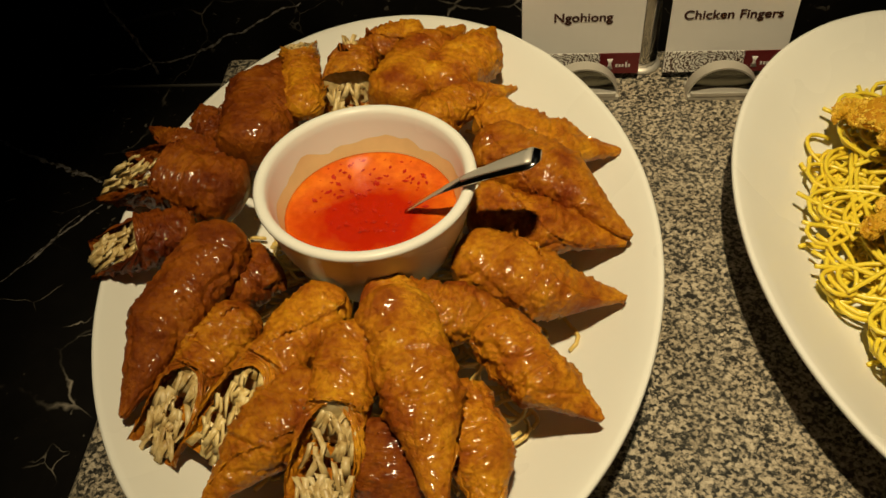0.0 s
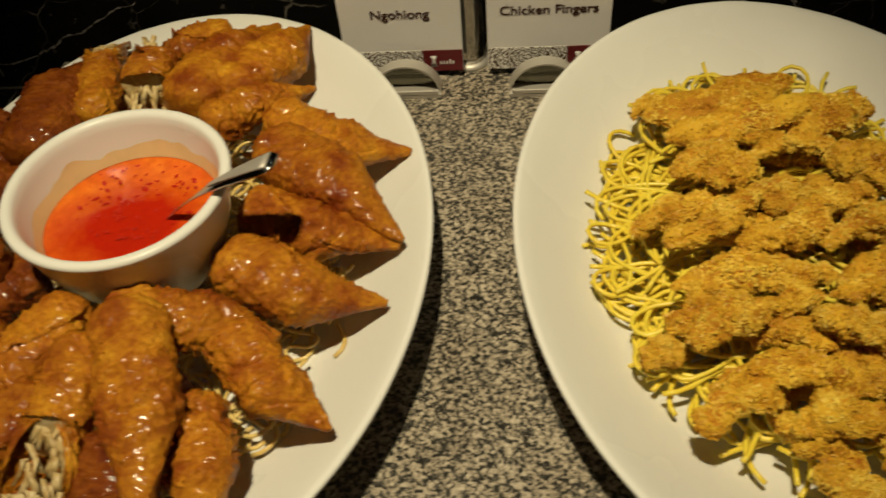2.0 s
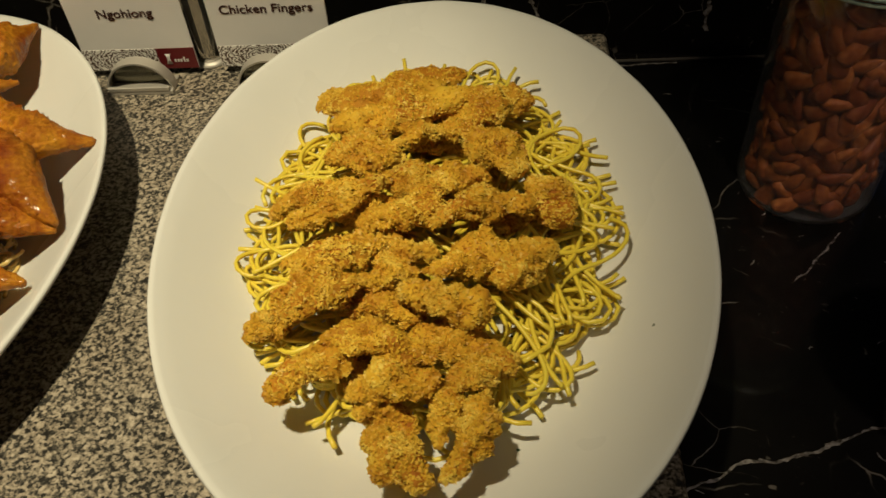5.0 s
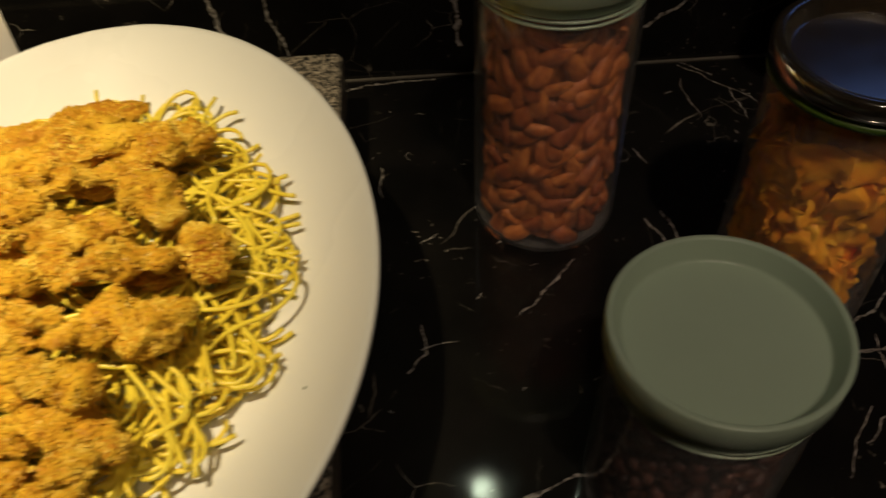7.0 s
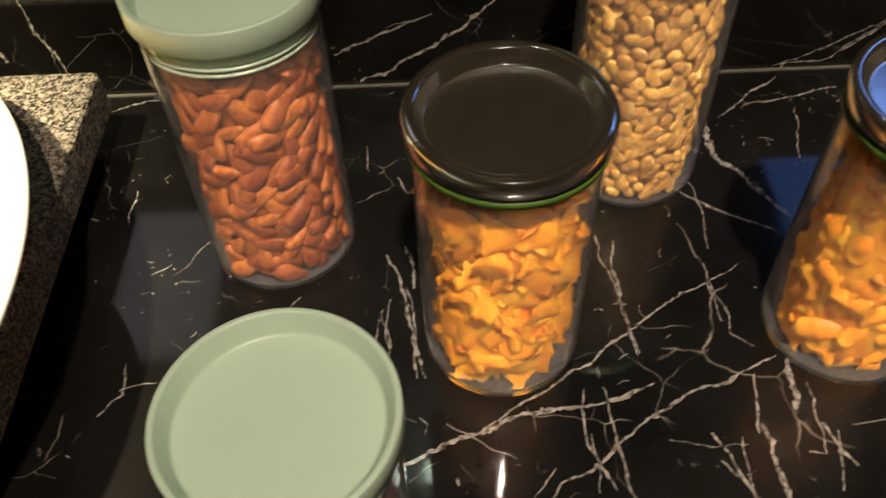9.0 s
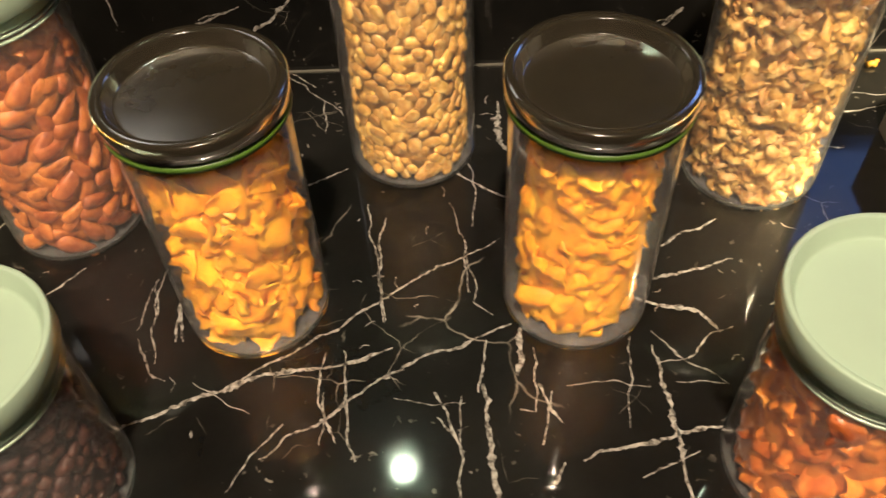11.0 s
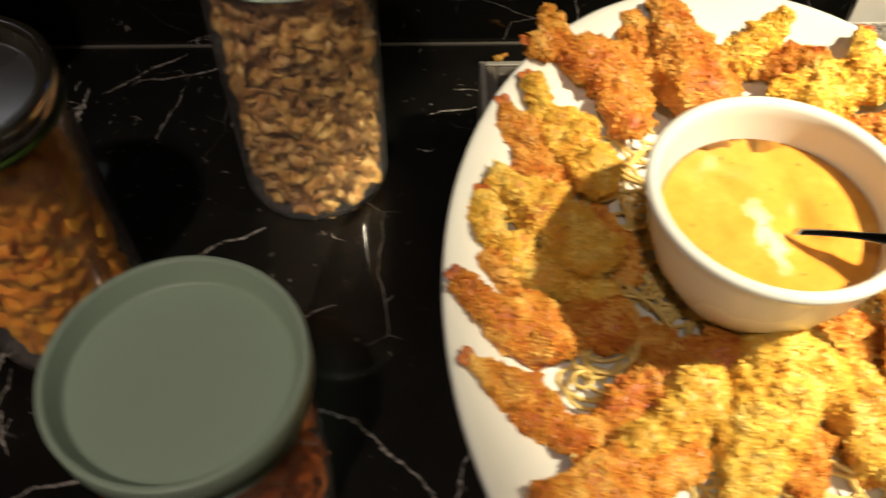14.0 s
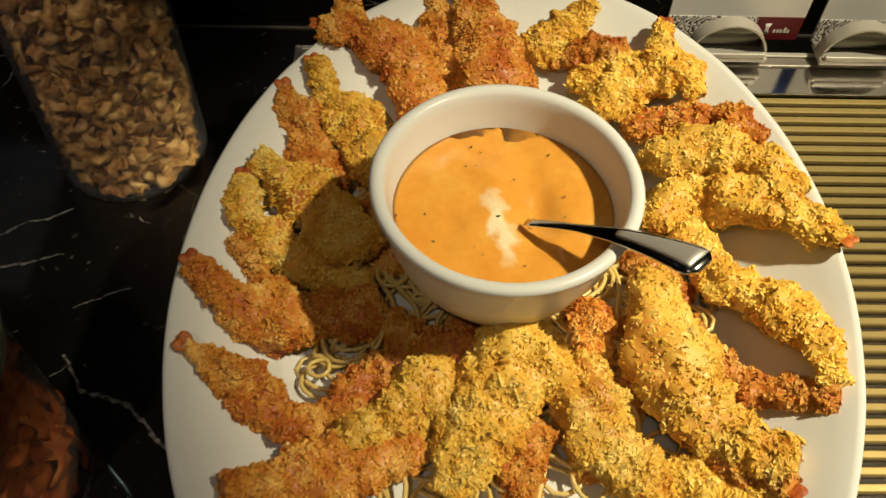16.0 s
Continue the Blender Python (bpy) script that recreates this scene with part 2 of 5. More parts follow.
def streaked(m, color, center, size, turn):
    """A streak of another colour stirred into the sauce."""
    t = m.node_tree
    p = t.nodes["Principled BSDF"]
    v = coords(t)
    off = t.nodes.new("ShaderNodeVectorMath")
    off.operation = "MULTIPLY_ADD"
    n = t.nodes.new("ShaderNodeTexNoise")
    n.inputs["Scale"].default_value, n.inputs["Detail"].default_value = 90, 3
    link(t, v, n.inputs["Vector"])
    link(t, n.outputs["Color"], off.inputs[0])
    off.inputs[1].default_value = (0.022, 0.022, 0)
    link(t, v, off.inputs[2])
    mp = t.nodes.new("ShaderNodeMapping")
    mp.vector_type = "TEXTURE"
    mp.inputs["Location"].default_value = (center[0] + 0.011, center[1] + 0.011, 0)
    mp.inputs["Rotation"].default_value = (0, 0, turn)
    mp.inputs["Scale"].default_value = (size[0], size[1], 1)
    link(t, off.outputs[0], mp.inputs["Vector"])
    ln = t.nodes.new("ShaderNodeVectorMath")
    ln.operation = "LENGTH"
    link(t, mp.outputs[0], ln.inputs[0])
    fac = ramp(t, ln.outputs["Value"], [(0.45, (1, 1, 1)), (1.0, (0, 0, 0))])
    old = p.inputs["Base Color"].links[0].from_socket
    link(t, mix(t, old, color, fac), p.inputs["Base Color"])


streaked(SAUCE_RED, (0.42, 0.016, 0.0007), (0.000, -0.008), (0.056, 0.046), 0.0)
streaked(SAUCE_CREAM, (0.86, 0.70, 0.42), (-0.002, -0.010), (0.0075, 0.026), 0.15)
# Sauce film, its yellow also holding the light bounced off the sauce.
BOUNCE_FILM = plain("bounce_lit_sauce_film", (0.84, 0.66, 0.34), 0.2, spread=0.25, grain=60)
CHILLI = plain("chilli_flake", (0.52, 0.020, 0.003), 0.25, spread=0.4, grain=200)
STEEL = plain("polished_steel", (0.60, 0.58, 0.54), 0.13, 1.0, grain=50, relief=0.02)
# Shaded copy of the steel: the dark greenish reflection is in its colour.
SHADE_STEEL = plain("shaded_steel", (0.16, 0.15, 0.11), 0.25, 0.8, grain=60, relief=0.04)
STEEL_DULL = plain("brushed_steel", (0.62, 0.58, 0.52), 0.46, 0.55, grain=40, relief=0.06)
TRAY_STEEL = plain("tray_steel", (0.36, 0.32, 0.27), 0.42, 0.7, grain=40, relief=0.05)
GOLD_SLAT = plain("brass_toned_slat", (0.55, 0.41, 0.14), 0.35, 0.6, grain=60)
DARK_TRAY = plain("dark_tray_bed", (0.035, 0.026, 0.014), 0.25, grain=40)
MINT = plain("mint_green_plastic", (0.46, 0.575, 0.44), 0.34, grain=50, spread=0.06, relief=0.02)
SMOKE = plain("smoky_black_plastic", (0.11, 0.09, 0.062), 0.14, grain=60, spread=0.3, relief=0.01, Transmission_Weight=0.75, Specular_IOR_Level=0.06)
GASKET = plain("green_silicone", (0.075, 0.15, 0.015), 0.4, grain=100)
JAR = clear("clear_plastic", (0.98, 0.97, 0.98), 0.02, 1.32)
JAR.node_tree.nodes["Principled BSDF"].inputs["Transmission Weight"].default_value = 0.965
CARD = plain("white_card", (0.86, 0.83, 0.81), 0.55, grain=120, spread=0.04)
MAROON = plain("maroon_print", (0.14, 0.012, 0.014), 0.45, grain=120)
PRINT = plain("dark_print", (0.06, 0.018, 0.012), 0.5, grain=200)
WHITE_PRINT = plain("white_print", (0.75, 0.72, 0.70), 0.5)
RINGS = fingerprint_material()
ALMOND = varied("almond_skin", [(0.3, (0.22, 0.042, 0.008)), (0.5, (0.44, 0.120, 0.022)), (0.75, (0.60, 0.22, 0.050))], 120, 0.42, 0.6, 240, 0.0012, 0.35, 420, per_object=0.30)
PEANUT = varied("roasted_peanut", [(0.3, (0.48, 0.22, 0.032)), (0.52, (0.70, 0.41, 0.095)), (0.75, (0.86, 0.63, 0.25))], 90, 0.32, 0.25, 200, 0.0008, 0.3, 300, 0.0, per_object=0.28)
WALNUT = varied("walnut_piece", [(0.32, (0.28, 0.10, 0.018)), (0.46, (0.60, 0.33, 0.075)), (0.66, (0.86, 0.60, 0.22))], 80, 0.45, 0.6, 260, 0.0014, 0.3, 300, per_object=0.30)
MANGO = varied("dried_mango", [(0.32, (0.84, 0.22, 0.008)), (0.44, (0.91, 0.36, 0.012)), (0.58, (0.95, 0.46, 0.020)), (0.75, (0.97, 0.58, 0.06))], 26, 0.42, 0.12, 130, 0.0004, 0.0, 200, 0.2, (0.004, 0.004, 0.002), per_object=0.12, spec=0.3)
PAPAYA = varied("dried_papaya", [(0.3, (0.46, 0.09, 0.010)), (0.55, (0.66, 0.20, 0.026)), (0.8, (0.80, 0.40, 0.08))], 50, 0.3, 0.3, 130, 0.0014, 0.2, 200, 0.0, per_object=0.3, coat=0.15)
RAISIN = varied("raisin_skin", [(0.3, (0.03, 0.012, 0.009)), (0.6, (0.08, 0.028, 0.018)), (0.8, (0.14, 0.055, 0.03))], 120, 0.4, 0.7, 200, 0.002, per_object=0.3)
RUBBER = plain("pale_rubber", (0.55, 0.52, 0.48), 0.5)
FLOOR = varied("dark_floor_tile", [(0.3, (0.03, 0.026, 0.022)), (0.7, (0.07, 0.06, 0.05))], 4, 0.35, 0.1, 60)
PAINT = varied("dim_wall_paint", [(0.3, (0.10, 0.08, 0.06)), (0.7, (0.15, 0.12, 0.09))], 3, 0.7, 0.1, 80)
CEIL = varied("ceiling_paint", [(0.3, (0.20, 0.17, 0.14)), (0.7, (0.26, 0.22, 0.18))], 3, 0.8, 0.1, 80)
CABINET = varied("dark_wood", [(0.3, (0.03, 0.015, 0.008)), (0.7, (0.07, 0.035, 0.018))], 12, 0.4, 0.2, 90)
BLUE_GLOW = emit("blue_panel", (0.25, 0.42, 0.95), 0.13)
WARM_GLOW = emit("warm_panel", (1.0, 0.88, 0.72), 0.085)
BULB = emit("bulb_glow", (0.80, 1.0, 0.66), 0.7)


# ---------------------------------------------------------------- mesh helpers
def obj(name, verts, faces, material, parent=None, smooth=True):
    me = bpy.data.meshes.new(name)
    me.from_pydata([tuple(map(float, v)) for v in verts], [], faces)
    me.update()
    if smooth:
        me.polygons.foreach_set("use_smooth", [True] * len(me.polygons))
    if material:
        me.materials.append(material)
    ob = new(name, me)
    ob.parent = parent
    return ob


def part(name, bm, material, parent=None, label="", smooth=False):
    me = bpy.data.meshes.new(name)
    bm.to_mesh(me)
    bm.free()
    me.materials.append(material)
    if smooth:
        me.polygons.foreach_set("use_smooth", [True] * len(me.polygons))
    ob = new(name, me)
    ob.parent = parent
    return tagged(ob, label)


def box(x0, x1, y0, y1, z0, z1, bevel=0.0, seg=2):
    bm = bmesh.new()
    bmesh.ops.create_cube(bm, size=1)
    bmesh.ops.scale(bm, vec=(x1 - x0, y1 - y0, z1 - z0), verts=bm.verts)
    bmesh.ops.translate(bm, vec=((x0 + x1) / 2, (y0 + y1) / 2, (z0 + z1) / 2), verts=bm.verts)
    if bevel:
        bmesh.ops.bevel(bm, geom=bm.edges[:], offset=bevel, segments=seg, profile=0.5, affect="EDGES")
    return bm


def lathe(profile, n=64, sx=1.0, sy=1.0, turn=0.0, wobble=0.0):
    """Verts and faces of a profile [(r, z)] swept round z; a first or last r of 0 closes it."""
    verts, faces = [], []
    c, s = math.cos(turn), math.sin(turn)
    for r, z in profile:
        for k in range(n):
            a = 2 * math.pi * k / n
            w = 1 + wobble * math.sin(3 * a + 1) * math.cos(2 * a)
            x, y = r * sx * math.cos(a) * w, r * sy * math.sin(a) * w
            verts.append((c * x - s * y, s * x + c * y, z))
    for i in range(len(profile) - 1):
        for k in range(n):
            faces.append((i * n + k, i * n + (k + 1) % n, (i + 1) * n + (k + 1) % n, (i + 1) * n + k))
    return verts, faces


def tube(points, radius, sides=6, flat=1.0):
    """A tube along points; radius may be a function of 0..1."""
    pts = [Vector(p) for p in points]
    verts, faces = [], []
    up = Vector((0, 0, 1))
    for i, p in enumerate(pts):
        d = (pts[min(i + 1, len(pts) - 1)] - pts[max(i - 1, 0)]).normalized()
        side = d.cross(up)
        side = side.normalized() if side.length > 1e-4 else Vector((1, 0, 0))
        top = side.cross(d)
        r = radius(i / (len(pts) - 1)) if callable(radius) else radius
        for k in range(sides):
            a = 2 * math.pi * k / sides
            verts.append(p + side * (r * math.cos(a)) + top * (r * flat * math.sin(a)))
    for i in range(len(pts) - 1):
        for k in range(sides):
            faces.append((i * sides + k, (i + 1) * sides + k, (i + 1) * sides + (k + 1) % sides, i * sides + (k + 1) % sides))
    faces.append(tuple(range(sides)))
    faces.append(tuple(range((len(pts) - 1) * sides, len(pts) * sides))[::-1])
    return verts, faces


def joined(pieces):
    verts, faces = [], []
    for v, f in pieces:
        b = len(verts)
        verts += v
        faces += [tuple(i + b for i in q) for q in f]
    return verts, faces


def bezier(p, n):
    """Points along a smooth curve through the control polygon p."""
    p = [Vector(q) for q in p]
    out = []
    for i in range(n):
        t = i / (n - 1)
        q = p[:]
        while len(q) > 1:
            q = [a.lerp(b, t) for a, b in zip(q, q[1:])]
        out.append(q[0])
    return out


def spline(p, n):
    """Points along a smooth line that passes through all of p."""
    p = [Vector(q) for q in p]
    p = [p[0] * 2 - p[1]] + p + [p[-1] * 2 - p[-2]]
    out = []
    for i in range(n):
        u = i / (n - 1) * (len(p) - 3)
        k = min(int(u), len(p) - 4)
        t = u - k
        a, b, c, d = p[k:k + 4]
        out.append(0.5 * (2 * b + (c - a) * t + (2 * a - 5 * b + 4 * c - d) * t * t + (3 * b - a - 3 * c + d) * t ** 3))
    return out


def empty(name, x, y, z, rz=0.0):
    ob = new(name)
    ob.matrix_world = pose(x, y, z, 0, 0, rz)
    ob.empty_display_size = 0.05
    return ob


# ---------------------------------------------------------------- room and counter
TOP, SLAB, WALL_Y = 0.90, 0.966, 0.691
tagged(part("floor", box(-4, 6, -4, 7, -0.1, 0), FLOOR), "dark stone floor of the dining room", "floor", kind="structure")
tagged(part("ceiling", box(-4, 6, -4, 7, 3.5, 3.6), CEIL), "dim painted ceiling above the buffet", "ceiling", kind="structure")
for name, b in (("wall_west", (-4.1, -4, -4, 7)), ("wall_east", (6, 6.1, -4, 7)), ("wall_south", (-4.1, 6.1, -4.1, -4)), ("wall_north", (-4.1, 6.1, 7, 7.1))):
    tagged(part(name, box(*b, -0.1, 3.6), PAINT), "dim brown painted room wall", "wall", kind="structure")
counter = tagged(empty("buffet_counter", 0.6, 0.4, 0), "black marble buffet counter with white veins and dark cabinet", "counter")
back = Matrix.Translation((-0.6, -0.4, 0))


def on_counter(ob):
    ob.matrix_basis = back
    ob.parent = counter
    return ob


on_counter(part("worktop", box(-2.2, 3.4, 0.12, WALL_Y - 0.001, TOP - 0.04, TOP, 0.003), MARBLE))
on_counter(part("splashback", box(-2.2, 3.4, WALL_Y, WALL_Y + 0.03, TOP - 0.04, 1.013, 0.002), MARBLE))
on_counter(part("joint", box(-2.2, 3.4, WALL_Y - 0.0035, WALL_Y - 0.0005, TOP + 0.0002, TOP + 0.0016), plain("grey_grout", (0.16, 0.145, 0.12), 0.5)))
on_counter(part("ledge", box(-2.2, 3.4, WALL_Y + 0.031, 1.35, 0.955, 0.985, 0.003), MARBLE))
on_counter(part("cabinet_body", box(-2.15, 3.35, 0.17, 1.32, 0.1, TOP - 0.041, 0.004), CABINET))
on_counter(part("plinth", box(-2.1, 3.3, 0.22, 1.28, 0.0, 0.1), CABINET))


# Light veins of the stone: ribbons a hair above the polish.
def vein(points, width, wall=False, seed=0):
    rnd = random.Random(seed)
    pts = [Vector((x, y, 0)) for x, y in points]
    line = []
    for a, b in zip(pts, pts[1:]):
        n = max(4, int((b - a).length / 0.0022))
        line += [a.lerp(b, i / n) for i in range(n)]
    line.append(pts[-1])
    verts, faces = [], []
    for i, p in enumerate(line):
        d = (line[min(i + 1, len(line) - 1)] - line[max(i - 1, 0)]).normalized()
        n = Vector((-d.y, d.x, 0))
        f = i / (len(line) - 1)
        j = 0.0045 * noise.noise(Vector((p.x * 45, p.y * 45, seed))) + 0.0012 * noise.noise(Vector((p.x * 190, p.y * 190, seed + 5)))
        body = width * (0.25 + 0.75 * math.sin(math.pi * min(max(f, 0.06), 0.94)) ** 0.5) * (0.25 + 1.15 * abs(noise.noise(Vector((p.x * 110, p.y * 110, seed + 9))))) * 0.5
        for sg in (1, -1):  # each edge is ragged in its own way
            w = body * (0.75 + 0.9 * noise.noise(Vector((p.x * 420, p.y * 420, seed + 20 + sg)))) + 0.00015
            q = p + n * (j + sg * w)
            verts.append((q.x, WALL_Y - 0.0005, q.y) if wall else (q.x, q.y, TOP + 0.0004))
    for i in range(len(line) - 1):
        faces.append((2 * i, 2 * i + 1, 2 * i + 3, 2 * i + 2))
    ob = obj("vein", verts, faces, VEIN, counter)
    ob.matrix_basis = back


vein([(0.66, 0.31), (0.693, 0.327), (0.758, 0.355), (0.813, 0.363), (0.855, 0.375)], 0.007, seed=1)
vein([(0.745, 0.35), (0.797, 0.383), (0.848, 0.419), (0.889, 0.448), (0.935, 0.474)], 0.004, seed=2)
vein([(0.77, 0.295), (0.872, 0.367), (0.939, 0.392)], 0.0055, seed=3)
vein([(0.942, 0.637), (0.941, 0.589), (0.957, 0.562), (0.984, 0.516)], 0.010, seed=4)
vein([(0.902, 0.544), (0.942, 0.521), (0.971, 0.50)], 0.004, seed=5)
vein([(0.68, 0.495), (0.691, 0.458), (0.701, 0.387)], 0.005, seed=6)
vein([(0.695, 0.502), (0.699, 0.462)], 0.005, seed=7)
vein([(0.945, 0.392), (0.94, 0.35)], 0.010, seed=8)
vein([(0.917, 0.345), (0.92, 0.30), (0.923, 0.24)], 0.010, seed=9)
vein([(0.955, 0.629), (1.016, 0.681)], 0.004, seed=10)
vein([(0.977, 0.642), (1.065, 0.663)], 0.004, seed=11)
vein([(1.027, 0.41), (1.074, 0.40), (1.083, 0.381)], 0.007, seed=12)
vein([(1.035, 0.455), (1.056, 0.463), (1.104, 0.487)], 0.005, seed=13)
vein([(1.035, 0.427), (1.108, 0.446)], 0.0055, seed=14)
vein([(1.034, 0.372), (1.039, 0.323), (1.04, 0.26)], 0.005, seed=15)
vein([(0.977, 0.287), (1.002, 0.297), (1.07, 0.308)], 0.007, seed=16)
vein([(0.952, 0.343), (0.967, 0.314)], 0.004, seed=17)
vein([(1.085, 0.686), (1.07, 0.604)], 0.009, seed=18)
vein([(-0.52, 0.62), (-0.433, 0.574), (-0.369, 0.547)], 0.009, seed=19)
vein([(-0.422, 0.43), (-0.395, 0.474), (-0.366, 0.521)], 0.005, seed=20)
vein([(-0.41, 0.448), (-0.382, 0.507)], 0.003, seed=21)
vein([(1.127, 0.368), (1.145, 0.344), (1.176, 0.332), (1.226, 0.282)], 0.006, seed=22)
vein([(1.124, 0.403), (1.159, 0.419)], 0.003, seed=23)
vein([(0.845, 0.50), (0.842, 0.445), (0.85, 0.40)], 0.0035, seed=24)
vein([(0.448, 0.236), (0.504, 0.261), (0.544, 0.268), (0.599, 0.288)], 0.006, seed=25)
vein([(0.572, 0.409), (0.619, 0.457)], 0.003, seed=26)
vein([(0.42, 0.664), (0.468, 0.682), (0.528, 0.685)], 0.005, seed=27)
vein([(0.751, 0.684), (0.806, 0.625)], 0.003, seed=28)
vein([(0.885, 0.34), (0.90, 0.29), (0.895, 0.24)], 0.004, seed=29)
vein([(0.82, 0.375), (0.825, 0.33), (0.832, 0.29)], 0.003, seed=30)
vein([(0.632, 0.936), (0.706, 0.967)], 0.005, True, 31)
vein([(0.653, 0.903), (0.719, 0.94), (0.781, 0.99)], 0.007, True, 32)
vein([(1.016, 0.903), (1.101, 0.945)], 0.004, True, 33)
vein([(1.074, 0.916), (1.109, 0.955)], 0.007, True, 34)
vein([(-0.386, 0.999), (-0.364, 0.948), (-0.358, 0.914)], 0.010, True, 35)
vein([(-0.43, 0.913), (-0.323, 0.934), (-0.199, 0.993)], 0.005, True, 36)
vein([(0.385, 1.0), (0.401, 0.925)], 0.005, True, 37)
vein([(0.34, 1.0), (0.352, 0.94)], 0.010, True, 38)
vein([(0.546, 0.985), (0.552, 0.93)], 0.010, True, 39)

# Finer veins that cross and branch off the long ones.
vein([(0.838, 0.440), (0.847, 0.441)], 0.00289, seed=201)
vein([(0.675, 0.445), (0.671, 0.419), (0.670, 0.398)], 0.002168, seed=202)
vein([(0.677, 0.443), (0.682, 0.398), (0.689, 0.369)], 0.002168, seed=203)
vein([(0.673, 0.391), (0.686, 0.360), (0.699, 0.355)], 0.002529, seed=204)
vein([(0.701, 0.407), (0.705, 0.387)], 0.002168, seed=205)
vein([(0.806, 0.374), (0.806, 0.346), (0.810, 0.303)], 0.002529, seed=206)
vein([(0.809, 0.342), (0.818, 0.303)], 0.002529, seed=207)
vein([(0.719, 0.354), (0.742, 0.340), (0.760, 0.326)], 0.001084, seed=208)
vein([(0.750, 0.274), (0.766, 0.297), (0.784, 0.319)], 0.001589, seed=209)
vein([(0.857, 0.338), (0.877, 0.330), (0.904, 0.330)], 0.0013, seed=210)
vein([(0.885, 0.321), (0.894, 0.311)], 0.002168, seed=211)
vein([(0.903, 0.336), (0.899, 0.317), (0.898, 0.300)], 0.002168, seed=212)
vein([(0.919, 0.381), (0.916, 0.360), (0.913, 0.338)], 0.00289, seed=213)
vein([(0.953, 0.373), (0.952, 0.341), (0.950, 0.323), (0.940, 0.323)], 0.002168, seed=214)
vein([(0.961, 0.338), (0.961, 0.323), (0.951, 0.299)], 0.00289, seed=215)
vein([(0.965, 0.286), (0.958, 0.271)], 0.005058, seed=216)
vein([(0.906, 0.463), (0.914, 0.430), (0.914, 0.414), (0.925, 0.401)], 0.002168, seed=217)
vein([(1.020, 0.380), (1.017, 0.347), (1.008, 0.309)], 0.001806, seed=220)
vein([(0.972, 0.343), (1.007, 0.343), (1.028, 0.338)], 0.001156, seed=221)
vein([(1.036, 0.384), (1.052, 0.364), (1.062, 0.355), (1.079, 0.338)], 0.002168, seed=222)
vein([(1.037, 0.356), (1.060, 0.364), (1.078, 0.382), (1.093, 0.387)], 0.001806, seed=223)
vein([(1.013, 0.273), (1.024, 0.280), (1.051, 0.291)], 0.001806, seed=224)
vein([(1.046, 0.344), (1.061, 0.341), (1.079, 0.338)], 0.001445, seed=225)
vein([(1.223, 0.602), (1.283, 0.614)], 0.00289, seed=226)
vein([(1.245, 0.632), (1.284, 0.628)], 0.001806, seed=227)
vein([(1.249, 0.321), (1.237, 0.281)], 0.00289, seed=228)
vein([(0.769, 0.534), (0.814, 0.555)], 0.00289, seed=229)
vein([(0.746, 0.663), (0.752, 0.608)], 0.001806, seed=230)
vein([(0.785, 0.645), (0.792, 0.602)], 0.002168, seed=231)
vein([(0.754, 0.686), (0.777, 0.665)], 0.00289, seed=232)
vein([(0.681, 0.453), (0.681, 0.410)], 0.002168, seed=235)
vein([(0.693, 0.463), (0.701, 0.409), (0.706, 0.387)], 0.00289, seed=236)
vein([(0.684, 0.574), (0.693, 0.555)], 0.00289, seed=237)
vein([(0.660, 0.612), (0.663, 0.582)], 0.002168, seed=238)
vein([(0.653, 0.548), (0.679, 0.562)], 0.001806, seed=239)
vein([(0.506, 0.482), (0.519, 0.492)], 0.002168, seed=240)
vein([(0.502, 0.387), (0.527, 0.390)], 0.001806, seed=241)
vein([(0.505, 0.407), (0.504, 0.383), (0.493, 0.367)], 0.002168, seed=242)
vein([(0.478, 0.570), (0.477, 0.534)], 0.001806, seed=243)
vein([(0.834, 0.515), (0.834, 0.487), (0.841, 0.450), (0.848, 0.398)], 0.00289, seed=244)
vein([(0.914, 0.558), (0.917, 0.522), (0.914, 0.488)], 0.002168, seed=245)
vein([(0.898, 0.514), (0.906, 0.473), (0.910, 0.423)], 0.002168, seed=246)
vein([(1.024, 0.639), (1.008, 0.578)], 0.002168, seed=249)
vein([(1.291, 0.904), (1.296, 0.923), (1.322, 0.925)], 0.002168, True, 251)
vein([(1.329, 0.904), (1.354, 0.920), (1.375, 0.935)], 0.00289, True, 252)
vein([(1.270, 0.945), (1.316, 0.926)], 0.001806, True, 253)
vein([(1.353, 0.917), (1.348, 0.954)], 0.002168, True, 254)
vein([(0.679, 0.960), (0.718, 0.971)], 0.002529, True, 255)
vein([(0.604, 0.987), (0.607, 0.957)], 0.002529, True, 256)
vein([(1.026, 0.904), (1.023, 0.904), (1.065, 0.911), (1.101, 0.948)], 0.00289, True, 257)

rnd = random.Random(77)
for k in range(110):  # short broken veins and flecks between the long ones
    x, y = rnd.uniform(0.47, 1.25), rnd.uniform(0.20, 0.68)
    if k > 92:
        x, y = rnd.uniform(-0.6, -0.28), rnd.uniform(0.20, 0.68)
    a = rnd.choice((0.55, 0.55, 1.75, 2.4)) + rnd.gauss(0, 0.25)
    l = rnd.choice((0.001, 0.0015, 0.002, 0.003, 0.004, 0.006))
    b = a + rnd.gauss(0, 0.5)
    mid = (x + l * math.cos(a), y + l * math.sin(a))
    end = (mid[0] + l * math.cos(b), min(mid[1] + l * math.sin(b), 0.685))
    vein([(x, y), (mid[0], min(mid[1], 0.684)), end], rnd.choice((0.0010, 0.0014, 0.0022)), seed=100 + k)

